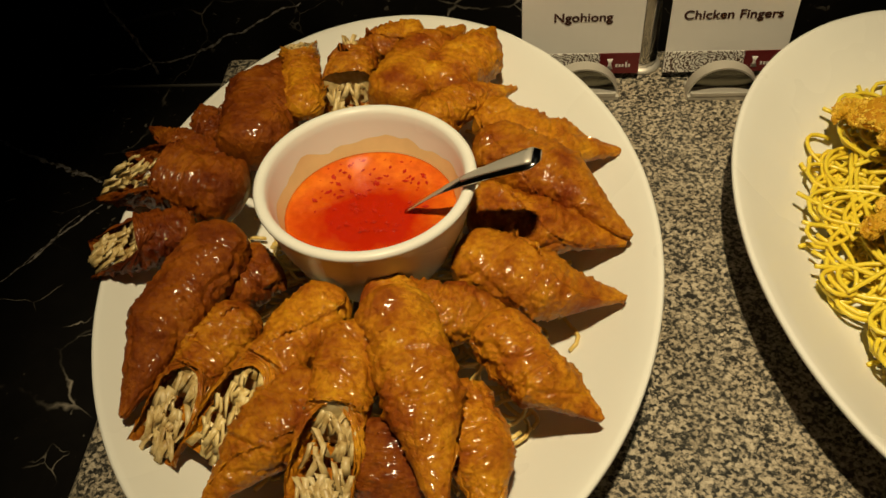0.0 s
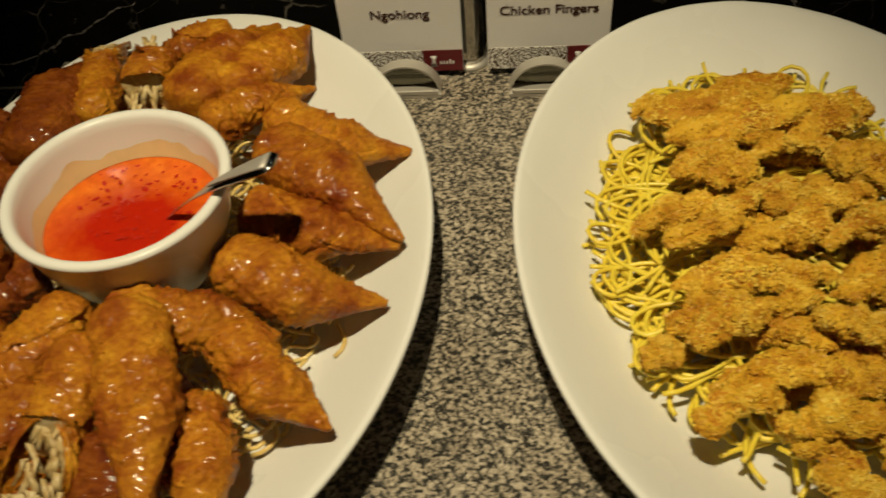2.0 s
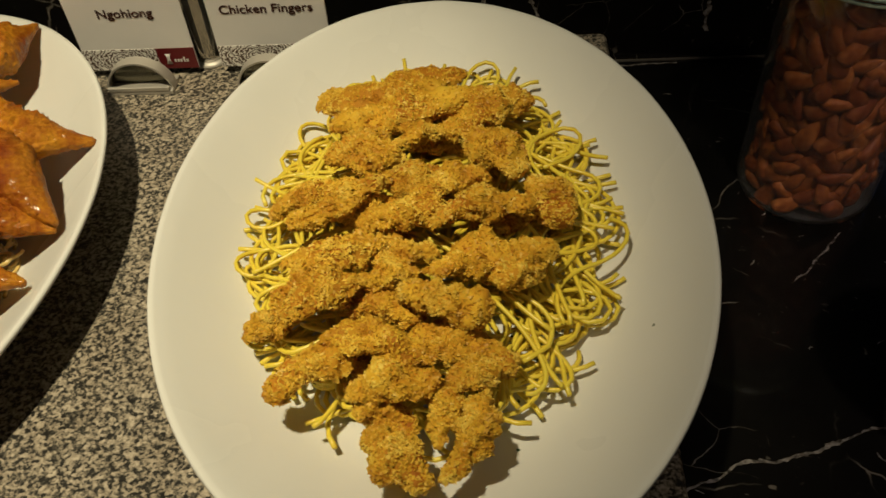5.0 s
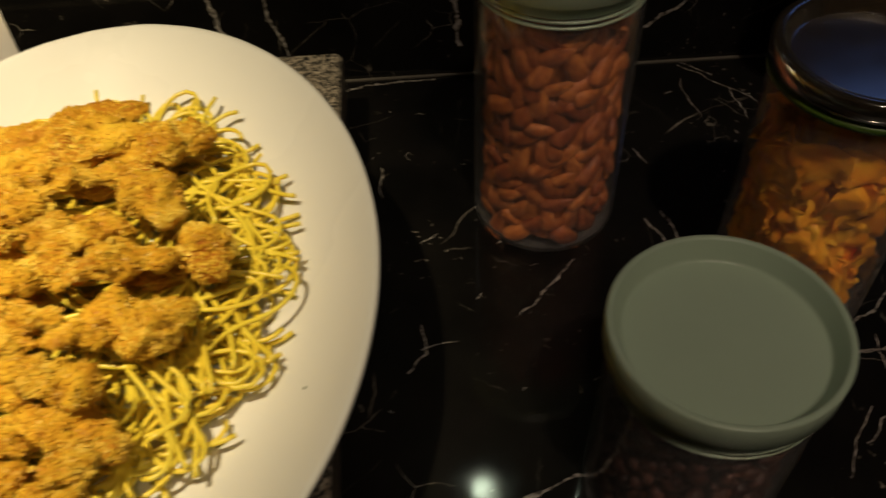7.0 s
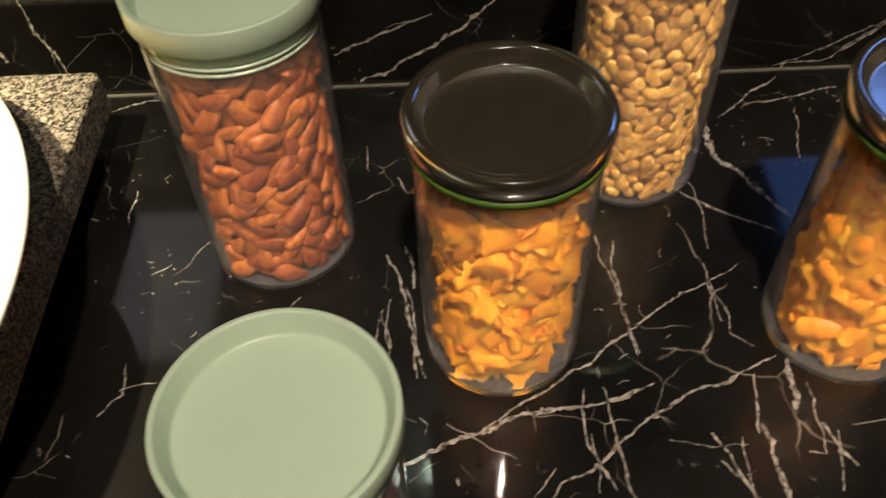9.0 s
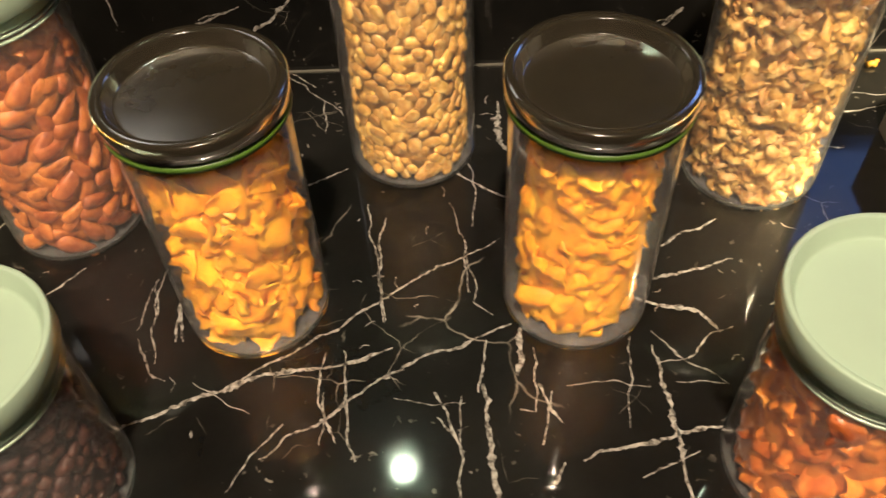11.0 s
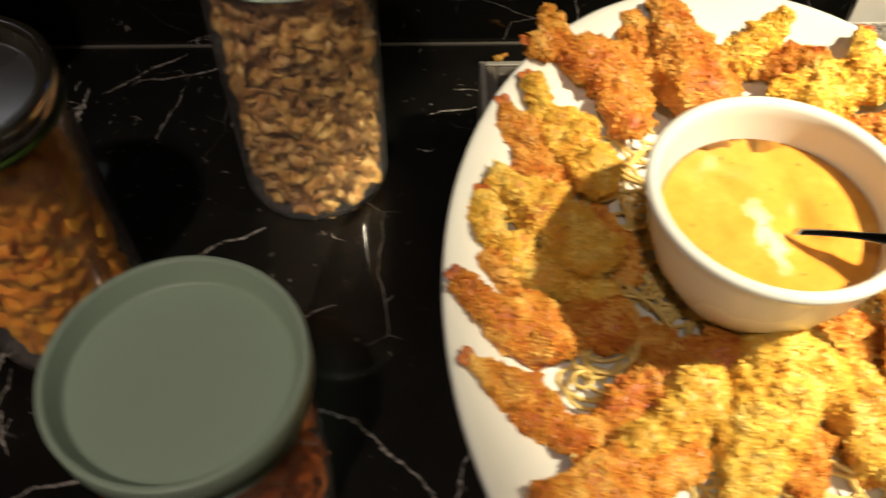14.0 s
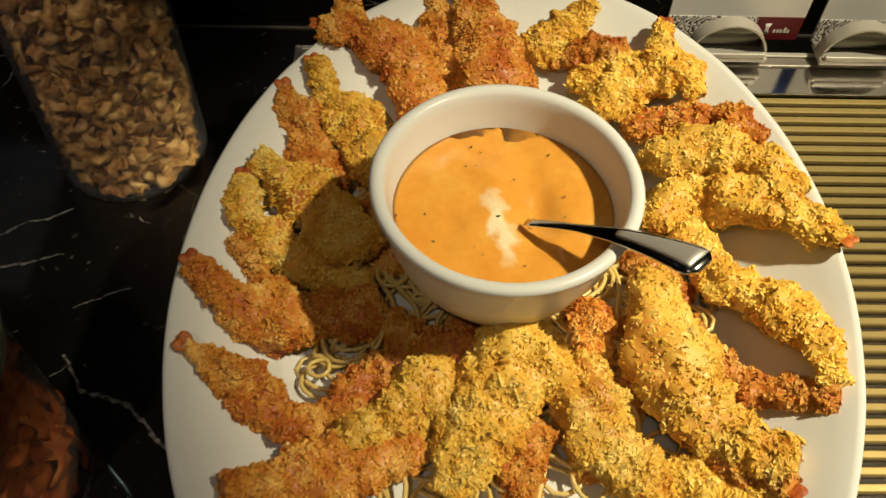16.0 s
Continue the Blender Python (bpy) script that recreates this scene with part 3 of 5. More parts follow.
# Granite slab on small feet.
slab = tagged(empty("granite_slab", 0.09, 0.4, TOP), "grey speckled granite serving slab raised on small feet", "serving slab")
ob = part("stone", box(-0.352, 0.362, -0.29, 0.243, SLAB - 0.04 - TOP, SLAB - TOP, 0.006, 3), GRANITE, slab)
for x in (-0.31, 0.325):
    for y in (-0.25, 0.205):
        ob = obj("foot", *lathe([(0.0, 0.0), (0.014, 0.0), (0.014, 0.026), (0.0, 0.026)], 16), RUBBER, slab)
        ob.location = (x, y, 0)


# ---------------------------------------------------------------- ceiling lights
def downlight(x, y, z, bulb):
    e = tagged(empty("downlight", x, y, z), "small round ceiling spotlight with steel ring", "ceiling light", "ceiling spotlights")
    obj("ring", *lathe([(0.075, 0.06), (0.075, 0.0), (0.06, -0.004), (0.055, 0.0), (0.055, 0.05)], 32), STEEL_DULL, e)
    if bulb:
        obj("bulb", *lathe([(0.0, 0.035), (0.045, 0.035), (0.05, 0.045), (0.0, 0.05)], 24), BULB, e)


downlight(LAMP_C[0], LAMP_C[1], 3.45, True)
downlight(LAMP_D[0], LAMP_D[1], 3.45, False)
# The bluish panel is added for the marble's blue reflection; its source is unseen.
for x, y, w, d, m, words in ((2.86, 2.92, 1.08, 0.64, BLUE_GLOW, "bluish glowing panel for an unseen blue source"), (-0.55, 2.53, 0.46, 0.84, WARM_GLOW, "warm glowing ceiling light panel")):
    e = tagged(empty("light_panel", x, y, 3.5), words, "ceiling light", "ceiling light panels")
    part("frame", box(-w / 2 - 0.03, w / 2 + 0.03, -d / 2 - 0.03, d / 2 + 0.03, -0.02, -0.001, 0.004), STEEL_DULL, e)
    part("diffuser", box(-w / 2, w / 2, -d / 2, d / 2, -0.026, -0.0205), m, e)


# ---------------------------------------------------------------- platters and bowls
RX, RY = 0.1763, 0.2445


def platter(x, y, z, turn, label, size=1.0):
    """A deep oval platter: well, sloping rim and turned-over lip."""
    prof = [(0.0, 0.004), (0.50, 0.004), (0.53, 0.0), (0.56, 0.0), (0.60, 0.006), (0.72, 0.015), (0.86, 0.030), (0.955, 0.044), (0.99, 0.0500), (1.0, 0.0525),
            (0.998, 0.0545), (0.99, 0.0552), (0.975, 0.0540), (0.93, 0.0480), (0.86, 0.0382), (0.78, 0.0277), (0.72, 0.0204), (0.67, 0.0156), (0.61, 0.0127), (0.3, 0.0115), (0.0, 0.0115)]
    v, f = lathe(prof, 160, RX * size, RY * size, 0.0, 0.002)
    out = []
    for p in v:  # the hand-finished glaze is faintly dimpled
        q = Vector(p)
        out.append((p[0], p[1], p[2] + 0.0006 * noise.noise(Vector((q.x * 34, q.y * 34, x * 9))) * min(1.0, q.length / 0.1)))
    ob = obj("oval_platter", out, f, CERAMIC)
    ob.matrix_world = pose(x, y, z, 0, 0, turn)
    return tagged(ob, label, "platter", "white oval platters")


platter(-0.087, 0.376, SLAB, 1.7, "large white glazed oval platter of fried rolls on granite")
platter(0.3105, 0.374, SLAB, 2.8, "large white glazed oval platter of chicken on granite", 0.977)
platter(1.403, 0.356, SLAB + 0.004, -5.2, "large white glazed oval platter of breaded prawns", 0.985)


def floor_z(px, py, cx, cy, z0):
    """Height of a platter's upper face."""
    r = math.hypot((px - cx) / RX, (py - cy - 0.010) / RY)
    return z0 + float(np.interp(r, [0, 0.61, 0.67, 0.72, 0.78, 0.86, 0.93, 0.975, 1.0], [0.0115, 0.0127, 0.0156, 0.0204, 0.0277, 0.0382, 0.048, 0.054, 0.0550]))


def dip_bowl(x, y, rim, label, sauce, sauce_z, sauce_name, sauce_label):
    R = 0.066
    prof = [(0.0, 0.004), (0.034, 0.004), (0.036, 0.0), (0.040, 0.001), (0.043, 0.006), (0.052, 0.022), (0.059, 0.042), (0.063, 0.060), (0.0645, 0.066), (R, 0.0685),
            (R, 0.0700), (0.0648, 0.0716), (0.0625, 0.0719), (0.0602, 0.0713), (0.0588, 0.0690), (0.0578, 0.064), (0.0560, 0.052), (0.051, 0.034), (0.043, 0.018), (0.034, 0.011), (0.0, 0.010)]
    ob = obj("dip_bowl", *lathe(prof, 96), CERAMIC)
    ob.location = (x, y, rim - 0.0718)
    tagged(ob, label, "bowl", "white dip bowls")
    # The sauce fills the bowl as a disc with an uneven, slightly dished face.
    n, rings, rr = 72, 22, float(np.interp(sauce_z - rim + 0.0718, [0.034, 0.052, 0.068], [0.051, 0.056, 0.0584])) + 0.0006
    verts, faces = [], []
    for i in range(rings + 1):
        r = rr * i / rings
        for k in range(n):
            a = 2 * math.pi * k / n
            px, py = r * math.cos(a), r * math.sin(a)
            q = Vector((px * 38, py * 38, 3.0 if sauce is SAUCE_RED else 8.0))
            lump = 0.0011 * noise.noise(q) + (0.0004 * noise.noise(q * 4))
            if sauce is SAUCE_CREAM:
                lump = 0.0028 * noise.noise(q * 0.9) + 0.0012 * noise.noise(q * 2.6) - 0.006 * math.exp(-((px - 0.018) ** 2 + (py + 0.0) ** 2 * 0.4) / 0.00012)
            edge = 0.0015 * (i / rings) ** 8
            verts.append((px, py, lump * (1 - (i / rings) ** 6) + edge))
    for i in range(rings):
        for k in range(n):
            faces.append((i * n + k, i * n + (k + 1) % n, (i + 1) * n + (k + 1) % n, (i + 1) * n + k))
    verts.append((0, 0, -0.014))
    s = obj(sauce_name, verts, faces + [((rings) * n + (k + 1) % n, (rings) * n + k, len(verts) - 1)[::-1] for k in range(n)], sauce)
    s.location = (x, y, sauce_z)
    tagged(s, sauce_label, "sauce")
    if sauce is SAUCE_RED:  # thin film where the sauce stood higher, the sauce's bounced light put into its colour
        base = rim - 0.0718 - sauce_z
        fv, ff = [], []
        for i in range(5):
            for k in range(n):
                a = 2 * math.pi * k / n
                top = 0.052 + 0.007 * noise.noise(Vector((math.cos(a) * 1.7, math.sin(a) * 1.7, 3))) + 0.003 * noise.noise(Vector((math.cos(a) * 6, math.sin(a) * 6, 5)))
                h1 = 0.0405 + (top - 0.0405) * i / 4
                r1 = float(np.interp(h1, [0.034, 0.052, 0.064, 0.069], [0.051, 0.0560, 0.0578, 0.0588])) - 0.0003
                fv.append((r1 * math.cos(a), r1 * math.sin(a), h1 + base))
        for i in range(4):
            for k in range(n):
                ff.append((i * n + (k + 1) % n, i * n + k, (i + 1) * n + k, (i + 1) * n + (k + 1) % n))
        obj("bounce_film", fv, ff, BOUNCE_FILM, s)
    return s


def crumbs_on(rnd, verts, faces, count, size, lift=0.0):
    """Many small flakes standing on a skin."""
    V = np.array([tuple(v) for v in verts])
    quads = [f for f in faces if len(f) == 4]
    ov, of = [], []
    for _ in range(count):
        f = quads[rnd.randrange(len(quads))]
        a, b, c, d = V[f[0]], V[f[1]], V[f[2]], V[f[3]]
        u, w = rnd.random(), rnd.random()
        p = (a * (1 - u) + b * u) * (1 - w) + (d * (1 - u) + c * u) * w
        nrm = np.cross(c - a, d - b)
        ln = np.linalg.norm(nrm)
        if ln < 1e-12:
            continue
        nrm = nrm / ln
        s = size * rnd.uniform(0.45, 1.3)
        e1 = np.array([rnd.gauss(0, 1) for _ in range(3)])
        e1 -= nrm * (e1 @ nrm) * 0.7
        e1 /= np.linalg.norm(e1)
        e2 = np.cross(nrm, e1)
        k = len(ov)
        p = p - nrm * s * 0.15
        ov += [p + e1 * s, p - e1 * s * 0.8 + e2 * s * 0.6, p - e1 * s * 0.3 - e2 * s * 0.8, p + nrm * s * rnd.uniform(0.35, 0.95) + e1 * s * rnd.uniform(-0.9, 0.9) + e2 * s * rnd.uniform(-0.5, 0.5)]
        of += [(k, k + 1, k + 3), (k + 1, k + 2, k + 3), (k + 2, k, k + 3)]
    return ov, of


FOOD = [0]


def skin(axis, width, flat, profile, seed, lump, lump_scale, fine, fine_scale, sides=26, grit=0.0):
    """A lumpy tube of food along an axis."""
    n = len(axis)
    verts, faces = [], []
    off = Vector((seed * 3.7, seed * 1.3, seed * 7.1))
    for i, p in enumerate(axis):
        d = (axis[min(i + 1, n - 1)] - axis[max(i - 1, 0)]).normalized()
        side = Vector((d.y, -d.x, 0)).normalized()
        up = side.cross(d)
        s = i / (n - 1)
        r = width / 2 * profile(s)
        for k in range(sides):
            a = 2 * math.pi * k / sides
            dirn = side * math.cos(a) + up * math.sin(a) * flat
            q = p + dirn * r
            disp = lump * noise.fractal((q + off) * lump_scale, 0.9, 2.0, 3) + fine * (noise.turbulence((q + off) * fine_scale, 2, True) - 0.4) + grit * noise.noise((q + off) * 420)
            verts.append(q + dirn.normalized() * disp * min(1, profile(s) * 1.6))
    for i in range(n - 1):
        for k in range(sides):
            faces.append((i * sides + k, (i + 1) * sides + k, (i + 1) * sides + (k + 1) % sides, i * sides + (k + 1) % sides))
    return verts, faces, sides


def fried_roll(outer, inner, width, cut, z, dark=False, bend=0.0):
    """A deep-fried spring roll: an even body, a flattened slanting tip outside, a folded end inside."""
    FOOD[0] += 1
    k = FOOD[0]
    rnd = random.Random(k)
    a, b = Vector((outer[0], outer[1], z)), Vector((inner[0], inner[1], z + 0.006))
    floor = floor_z(outer[0], outer[1], -0.086, 0.366, SLAB) + width * (0.30 if cut else 0.12)
    a.z = max(a.z - 0.008, floor)
    mid = (a + b) / 2 + Vector((-(b - a).y, (b - a).x, 0)) * bend + Vector((0, 0, 0.004))
    n, sides = 120, 80
    axis = bezier([a, a.lerp(mid, 0.7), mid, b.lerp(mid, 0.7), b], n)
    off = Vector((k * 3.7, k * 1.3, k * 7.1))
    d0 = (b - a).normalized()
    side0 = Vector((d0.y, -d0.x, 0)).normalized()
    lean = rnd.choice((-1, 1)) * rnd.uniform(0.40, 0.70)
    tip = rnd.uniform(0.34, 0.50)
    v, f = [], []
    for i, p in enumerate(axis):
        s = i / (n - 1)
        d = (axis[min(i + 1, n - 1)] - axis[max(i - 1, 0)]).normalized()
        side = Vector((d.y, -d.x, 0)).normalized()
        up = side.cross(d)
        end = max(0.0, 1 - max(0.0, (s - 0.90) / 0.10) ** 2.2) ** 0.5
        if cut:
            w, th = 0.96 * end, 0.80 * end
            shift = 0.0
        else:
            u = min(1.0, s / tip)
            w = (0.08 + 0.92 * u ** 0.85) * end
            th = (0.10 + 0.70 * u ** 1.1) * (0.25 + 0.75 * end)
            shift = lean * (1 - u) ** 1.2
        w *= 1 + 0.07 * noise.noise(Vector((s * 4, k, 0)))
        c = p + side * (shift * width * 0.5)
        for q in range(sides):
            an = 2 * math.pi * q / sides
            co, si = math.cos(an), math.sin(an)
            r = width * 0.53
            pos = c + side * (math.copysign(abs(co) ** 0.86, co) * r * w) + up * (math.copysign(abs(si) ** 0.86, si) * r * th)
            out = (side * co * max(th, 0.2) + up * si * w + side * 1e-5).normalized()
            g = pos + off
            disp = 0.0020 * noise.noise(g * 36) + 0.0010 * noise.noise(g * 95)
            blister = max(0.0, noise.noise(g * 260) - 0.10)
            disp += 0.0030 * blister + 0.0014 * abs(noise.noise(g * 190)) + 0.0007 * noise.noise(g * 560)
            disp -= 0.0016 * max(0.0, 0.14 - abs(noise.noise(Vector((s * 5.0, an * 0.6, k * 2.3))))) / 0.14
            lap = ((q / sides + 0.45 * s + 0.13 * k) % 1.0)
            if lap < 0.30:  # the last turn of the wrapper lies over the one below
                disp += 0.0013 + 0.0018 * max(0.0, 1 - lap / 0.035) * (0.6 + 0.8 * noise.noise(Vector((s * 30, k, 2))))
            v.append(pos + out * disp * min(1.0, 0.25 + th))
    for i in range(n - 1):
        for q in range(sides):
            f.append((i * sides + q, (i + 1) * sides + q, (i + 1) * sides + (q + 1) % sides, i * sides + (q + 1) % sides))
    ends = [tuple(range((n - 1) * sides, n * sides))[::-1]]
    depth = width * 1.25
    if cut:  # a long slanting cut that lays the filling open
        for i in range(56):
            for q in range(sides):
                high = max(0.0, math.sin(2 * math.pi * q / sides) + 0.25)
                v[i * sides + q] = v[i * sides + q] + d0 * (high * depth * (1 - i / 56)) + Vector((0, 0, 0.0016)) * noise.noise(Vector((q * 0.5, i * 0.3, k)))
    else:
        ends.append(tuple(range(sides)))
    skin_mat = CRUST_DARK if dark else CRUST
    ob = obj("spring_roll", v, f + ends, skin_mat)
    words = "golden brown fried spring roll cut open showing filling" if cut else "golden brown blistered fried spring roll on platter"
    tagged(ob, words, "spring roll", "spring rolls on the platter")
    tagged(obj("batter", *crumbs_on(rnd, v, f, 150, 0.0013), skin_mat, ob, False), kind="stuff")
    # Crisp frilled edges of the wrapper standing off along the lap.
    frill_v, frill_f = [], []
    for i in range(8 if cut else 14, n - 8):
        s = i / (n - 1)
        q = int(((0.0 - 0.45 * s - 0.13 * k) % 1.0) * sides) % sides
        p = v[i * sides + q]
        out = (p - axis[i]).normalized()
        reach = 0.0006 + 0.0095 * max(0.0, noise.noise(Vector((s * 11, k * 1.7, 4)))) + 0.0012 * abs(noise.noise(Vector((s * 60, k, 1))))
        bent = (out + Vector((0, 0, 0.5))).normalized()
        frill_v += [p - out * 0.001, p + bent * reach, p + bent * reach + d0.cross(out) * 0.0006]
    for i in range(len(frill_v) // 3 - 1):
        frill_f += [(3 * i, 3 * i + 3, 3 * i + 4, 3 * i + 1), (3 * i + 1, 3 * i + 4, 3 * i + 5, 3 * i + 2), (3 * i + 2, 3 * i + 5, 3 * i + 3, 3 * i)]
    obj("wrapper_edge", frill_v, frill_f, skin_mat, ob)
    if cut:
        side = side0
        up = side.cross(d0)
        bits = []
        for _ in range(75):  # flat shreds of cabbage and bamboo shoot
            q, an = math.sqrt(rnd.random()), rnd.uniform(0, 6.28)
            r = width * 0.44 * q
            deep = max(0.0, q * math.sin(an) + 0.25) * depth + rnd.uniform(0.004, 0.011)
            c = axis[0] + side * (r * math.cos(an)) + up * (r * 0.80 * math.sin(an)) + d0 * deep
            l = (side * rnd.uniform(-0.6, 0.6) + (up + d0 * 1.5).normalized() * rnd.choice((-1, 1))).normalized() * rnd.uniform(0.004, 0.008)
            wide = (side + up * rnd.uniform(-0.9, 0.9)).normalized() * rnd.uniform(0.0010, 0.0026)
            thick = l.cross(wide).normalized() * 0.0005
            arch = thick * rnd.uniform(-3, 3)
            shred = [c + l * k1 + wide * k2 * rnd.uniform(0.7, 1.2) + arch * (1 - k1 * k1) + thick * k3 for k1 in (-1, 0, 1) for k2, k3 in ((-1, 1), (1, 1), (1, -1), (-1, -1))]
            bits.append((shred, [(4 * m + n, 4 * m + (n + 1) % 4, 4 * m + 4 + (n + 1) % 4, 4 * m + 4 + n) for m in (0, 1) for n in range(4)] + [(3, 2, 1, 0), (8, 9, 10, 11)]))
        bits.append(([v[40 * sides + q] for q in range(sides)], [tuple(range(sides))]))
        tagged(obj("filling", *joined(bits), FILLING, ob), kind="stuff")
    return ob


R = fried_roll
R((-0.174, 0.580), (-0.147, 0.466), 0.0262, 1, 1.035)
R((-0.192, 0.560), (-0.181, 0.433), 0.0482, 0, 1.025, True)
R((-0.241, 0.497), (-0.202, 0.448), 0.0224, 0, 1.020, True)
R((-0.140, 0.551), (-0.070, 0.570), 0.0245, 0, 1.030)
R((-0.123, 0.482), (-0.122, 0.540), 0.0358, 1, 1.032)
R((-0.053, 0.598), (-0.089, 0.478), 0.0413, 0, 1.032)
R((-0.006, 0.585), (-0.060, 0.492), 0.0399, 0, 1.030)
R((-0.005, 0.512), (-0.065, 0.451), 0.0275, 0, 1.038)
R((0.070, 0.441), (-0.025, 0.479), 0.0349, 0, 1.025, False, 0.14)
R((0.077, 0.378), (-0.026, 0.445), 0.0401, 0, 1.028)
R((0.065, 0.358), (-0.030, 0.389), 0.0349, 0, 1.022)
R((0.063, 0.316), (-0.037, 0.348), 0.0378, 0, 1.022, False, 0.06)
R((-0.280, 0.421), (-0.178, 0.398), 0.0449, 1, 1.025, True)
R((-0.271, 0.469), (-0.202, 0.436), 0.0238, 0, 1.018, True)
R((-0.269, 0.345), (-0.205, 0.370), 0.0330, 1, 1.018, True)
R((-0.223, 0.237), (-0.176, 0.360), 0.0392, 0, 1.032, True)
R((-0.198, 0.309), (-0.150, 0.350), 0.0340, 0, 1.013, True)
R((-0.196, 0.216), (-0.156, 0.305), 0.0304, 1, 1.022)
R((-0.161, 0.210), (-0.101, 0.308), 0.0320, 1, 1.036)
R((-0.150, 0.178), (-0.109, 0.255), 0.0339, 0, 1.030)
R((-0.097, 0.180), (-0.087, 0.282), 0.0321, 1, 1.038)
R((-0.026, 0.176), (-0.072, 0.297), 0.0371, 0, 1.046)
R((0.006, 0.282), (-0.088, 0.296), 0.0310, 0, 1.036, False, -0.10)
R((0.036, 0.228), (-0.016, 0.288), 0.0320, 0, 1.034)
R((-0.062, 0.170), (-0.066, 0.232), 0.0444, 0, 1.016, True)
R((-0.003, 0.178), (-0.032, 0.255), 0.0310, 0, 1.018)
R((-0.030, 0.250), (-0.075, 0.275), 0.0280, 0, 1.008, True)


def noodle_heap(name, count, spots, z_of, length, radius, material, seed, label, cx, cy, edge, wander=1.0):
    rnd = random.Random(seed)
    bits = []
    for _ in range(count):
        x, y = spots(rnd)
        a, curl = rnd.uniform(0, 6.28), rnd.gauss(0, 55) * wander
        L = length * rnd.uniform(0.5, 1.3)
        n = 18
        pts, lift = [], rnd.random()
        for i in range(n):
            curl += rnd.gauss(0, 30) * wander
            curl *= 0.9
            a += curl * L / n
            if math.hypot((x - cx) / RX, (y - cy) / RY) > edge:  # strands turn back into the heap
                home = math.atan2(cy - y, cx - x)
                a += 0.45 * math.sin(home - a)
            x += math.cos(a) * L / n
            y += math.sin(a) * L / n
            if math.hypot((x - cx) / RX, (y - cy) / RY) > edge + 0.13:
                break
            pts.append((x, y, z_of(x, y, lift, i / (n - 1)) + radius))
        if len(pts) < 4:
            continue
        bits.append(tube(pts, radius, 6))
    ob = obj(name, *joined(bits), material)
    return tagged(ob, label, "noodles", kind="stuff")


def ring_spots(cx, cy, r0, r1):
    def pick(rnd):
        a, r = rnd.uniform(0, 6.28), rnd.uniform(r0, r1)
        return cx + RX * r * math.cos(a), cy + RY * r * math.sin(a)
    return pick


noodle_heap("egg_noodles", 280, ring_spots(-0.086, 0.366, 0.1, 0.70), lambda x, y, l, s: floor_z(x, y, -0.086, 0.366, SLAB) + 0.010 * l, 0.085, 0.0014, NOODLE_PALE, 11, "tangled pale egg noodles under the fried rolls", -0.086, 0.366, 0.60)
noodle_heap("egg_noodles", 470, ring_spots(0.309, 0.386, 0.28, 0.64), lambda x, y, l, s: floor_z(x, y, 0.310, 0.365, SLAB) + (0.004 + 0.028 * l) * max(0.15, 1.25 - math.hypot((x - 0.31) / RX, (y - 0.365) / RY)), 0.125, 0.00155, NOODLE, 12, "tangled bright yellow egg noodles under the chicken", 0.309, 0.386, 0.585, 0.36)
noodle_heap("egg_noodles", 280, ring_spots(1.403, 0.347, 0.1, 0.62), lambda x, y, l, s: floor_z(x, y, 1.403, 0.347, SLAB + 0.004) + 0.010 * l, 0.085, 0.0013, NOODLE_PALE, 13, "tangled pale egg noodles under the breaded prawns", 1.403, 0.347, 0.60)

dip_bowl(-0.089, 0.367, 1.077, "white ceramic bowl of red chilli sauce on rolls platter", SAUCE_RED, 1.046, "chilli_sauce", "glossy red sweet chilli sauce with flakes")
dip_bowl(1.395, 0.367, 1.077, "white ceramic bowl of orange dip on prawn platter", SAUCE_CREAM, 1.053, "creamy_dip", "thick creamy orange dip with herb flecks")


def flecks(name, cx, cy, z, radius, count, size, material, seed, label, zf=None):
    rnd = random.Random(seed)
    bits = []
    for _ in range(count):
        a, r = rnd.uniform(0, 6.28), radius * math.sqrt(rnd.random())
        x, y = cx + r * math.cos(a), cy + r * math.sin(a)
        s, t = size * rnd.uniform(0.4, 1.2), rnd.uniform(0, 6.28)
        zz = zf(x, y) if zf else z
        c, d = math.cos(t) * s, math.sin(t) * s
        v = [(x + c, y + d, zz), (x - d * 0.6, y + c * 0.6, zz), (x - c, y - d, zz), (x + d * 0.5, y - c * 0.5, zz), (x, y, zz + s * 0.22)]
        bits.append((v, [(0, 1, 4), (1, 2, 4), (2, 3, 4), (3, 0, 4)]))
    return tagged(obj(name, *joined(bits), material), label, "garnish", kind="stuff")


flecks("chilli_flakes", -0.090, 0.384, 1.0464, 0.038, 120, 0.0024, CHILLI, 21, "small red chilli flakes floating in the sauce")
flecks("herb_flecks", 1.395, 0.372, 1.0535, 0.045, 26, 0.0011, HERB, 22, "tiny green herb flecks in the dip")
flecks("herb_flecks", 0.312, 0.365, 0, 0.150, 60, 0.0020, HERB, 23, "chopped green herbs scattered over the platter", lambda x, y: floor_z(x, y, 0.310, 0.365, SLAB) + 0.0003)


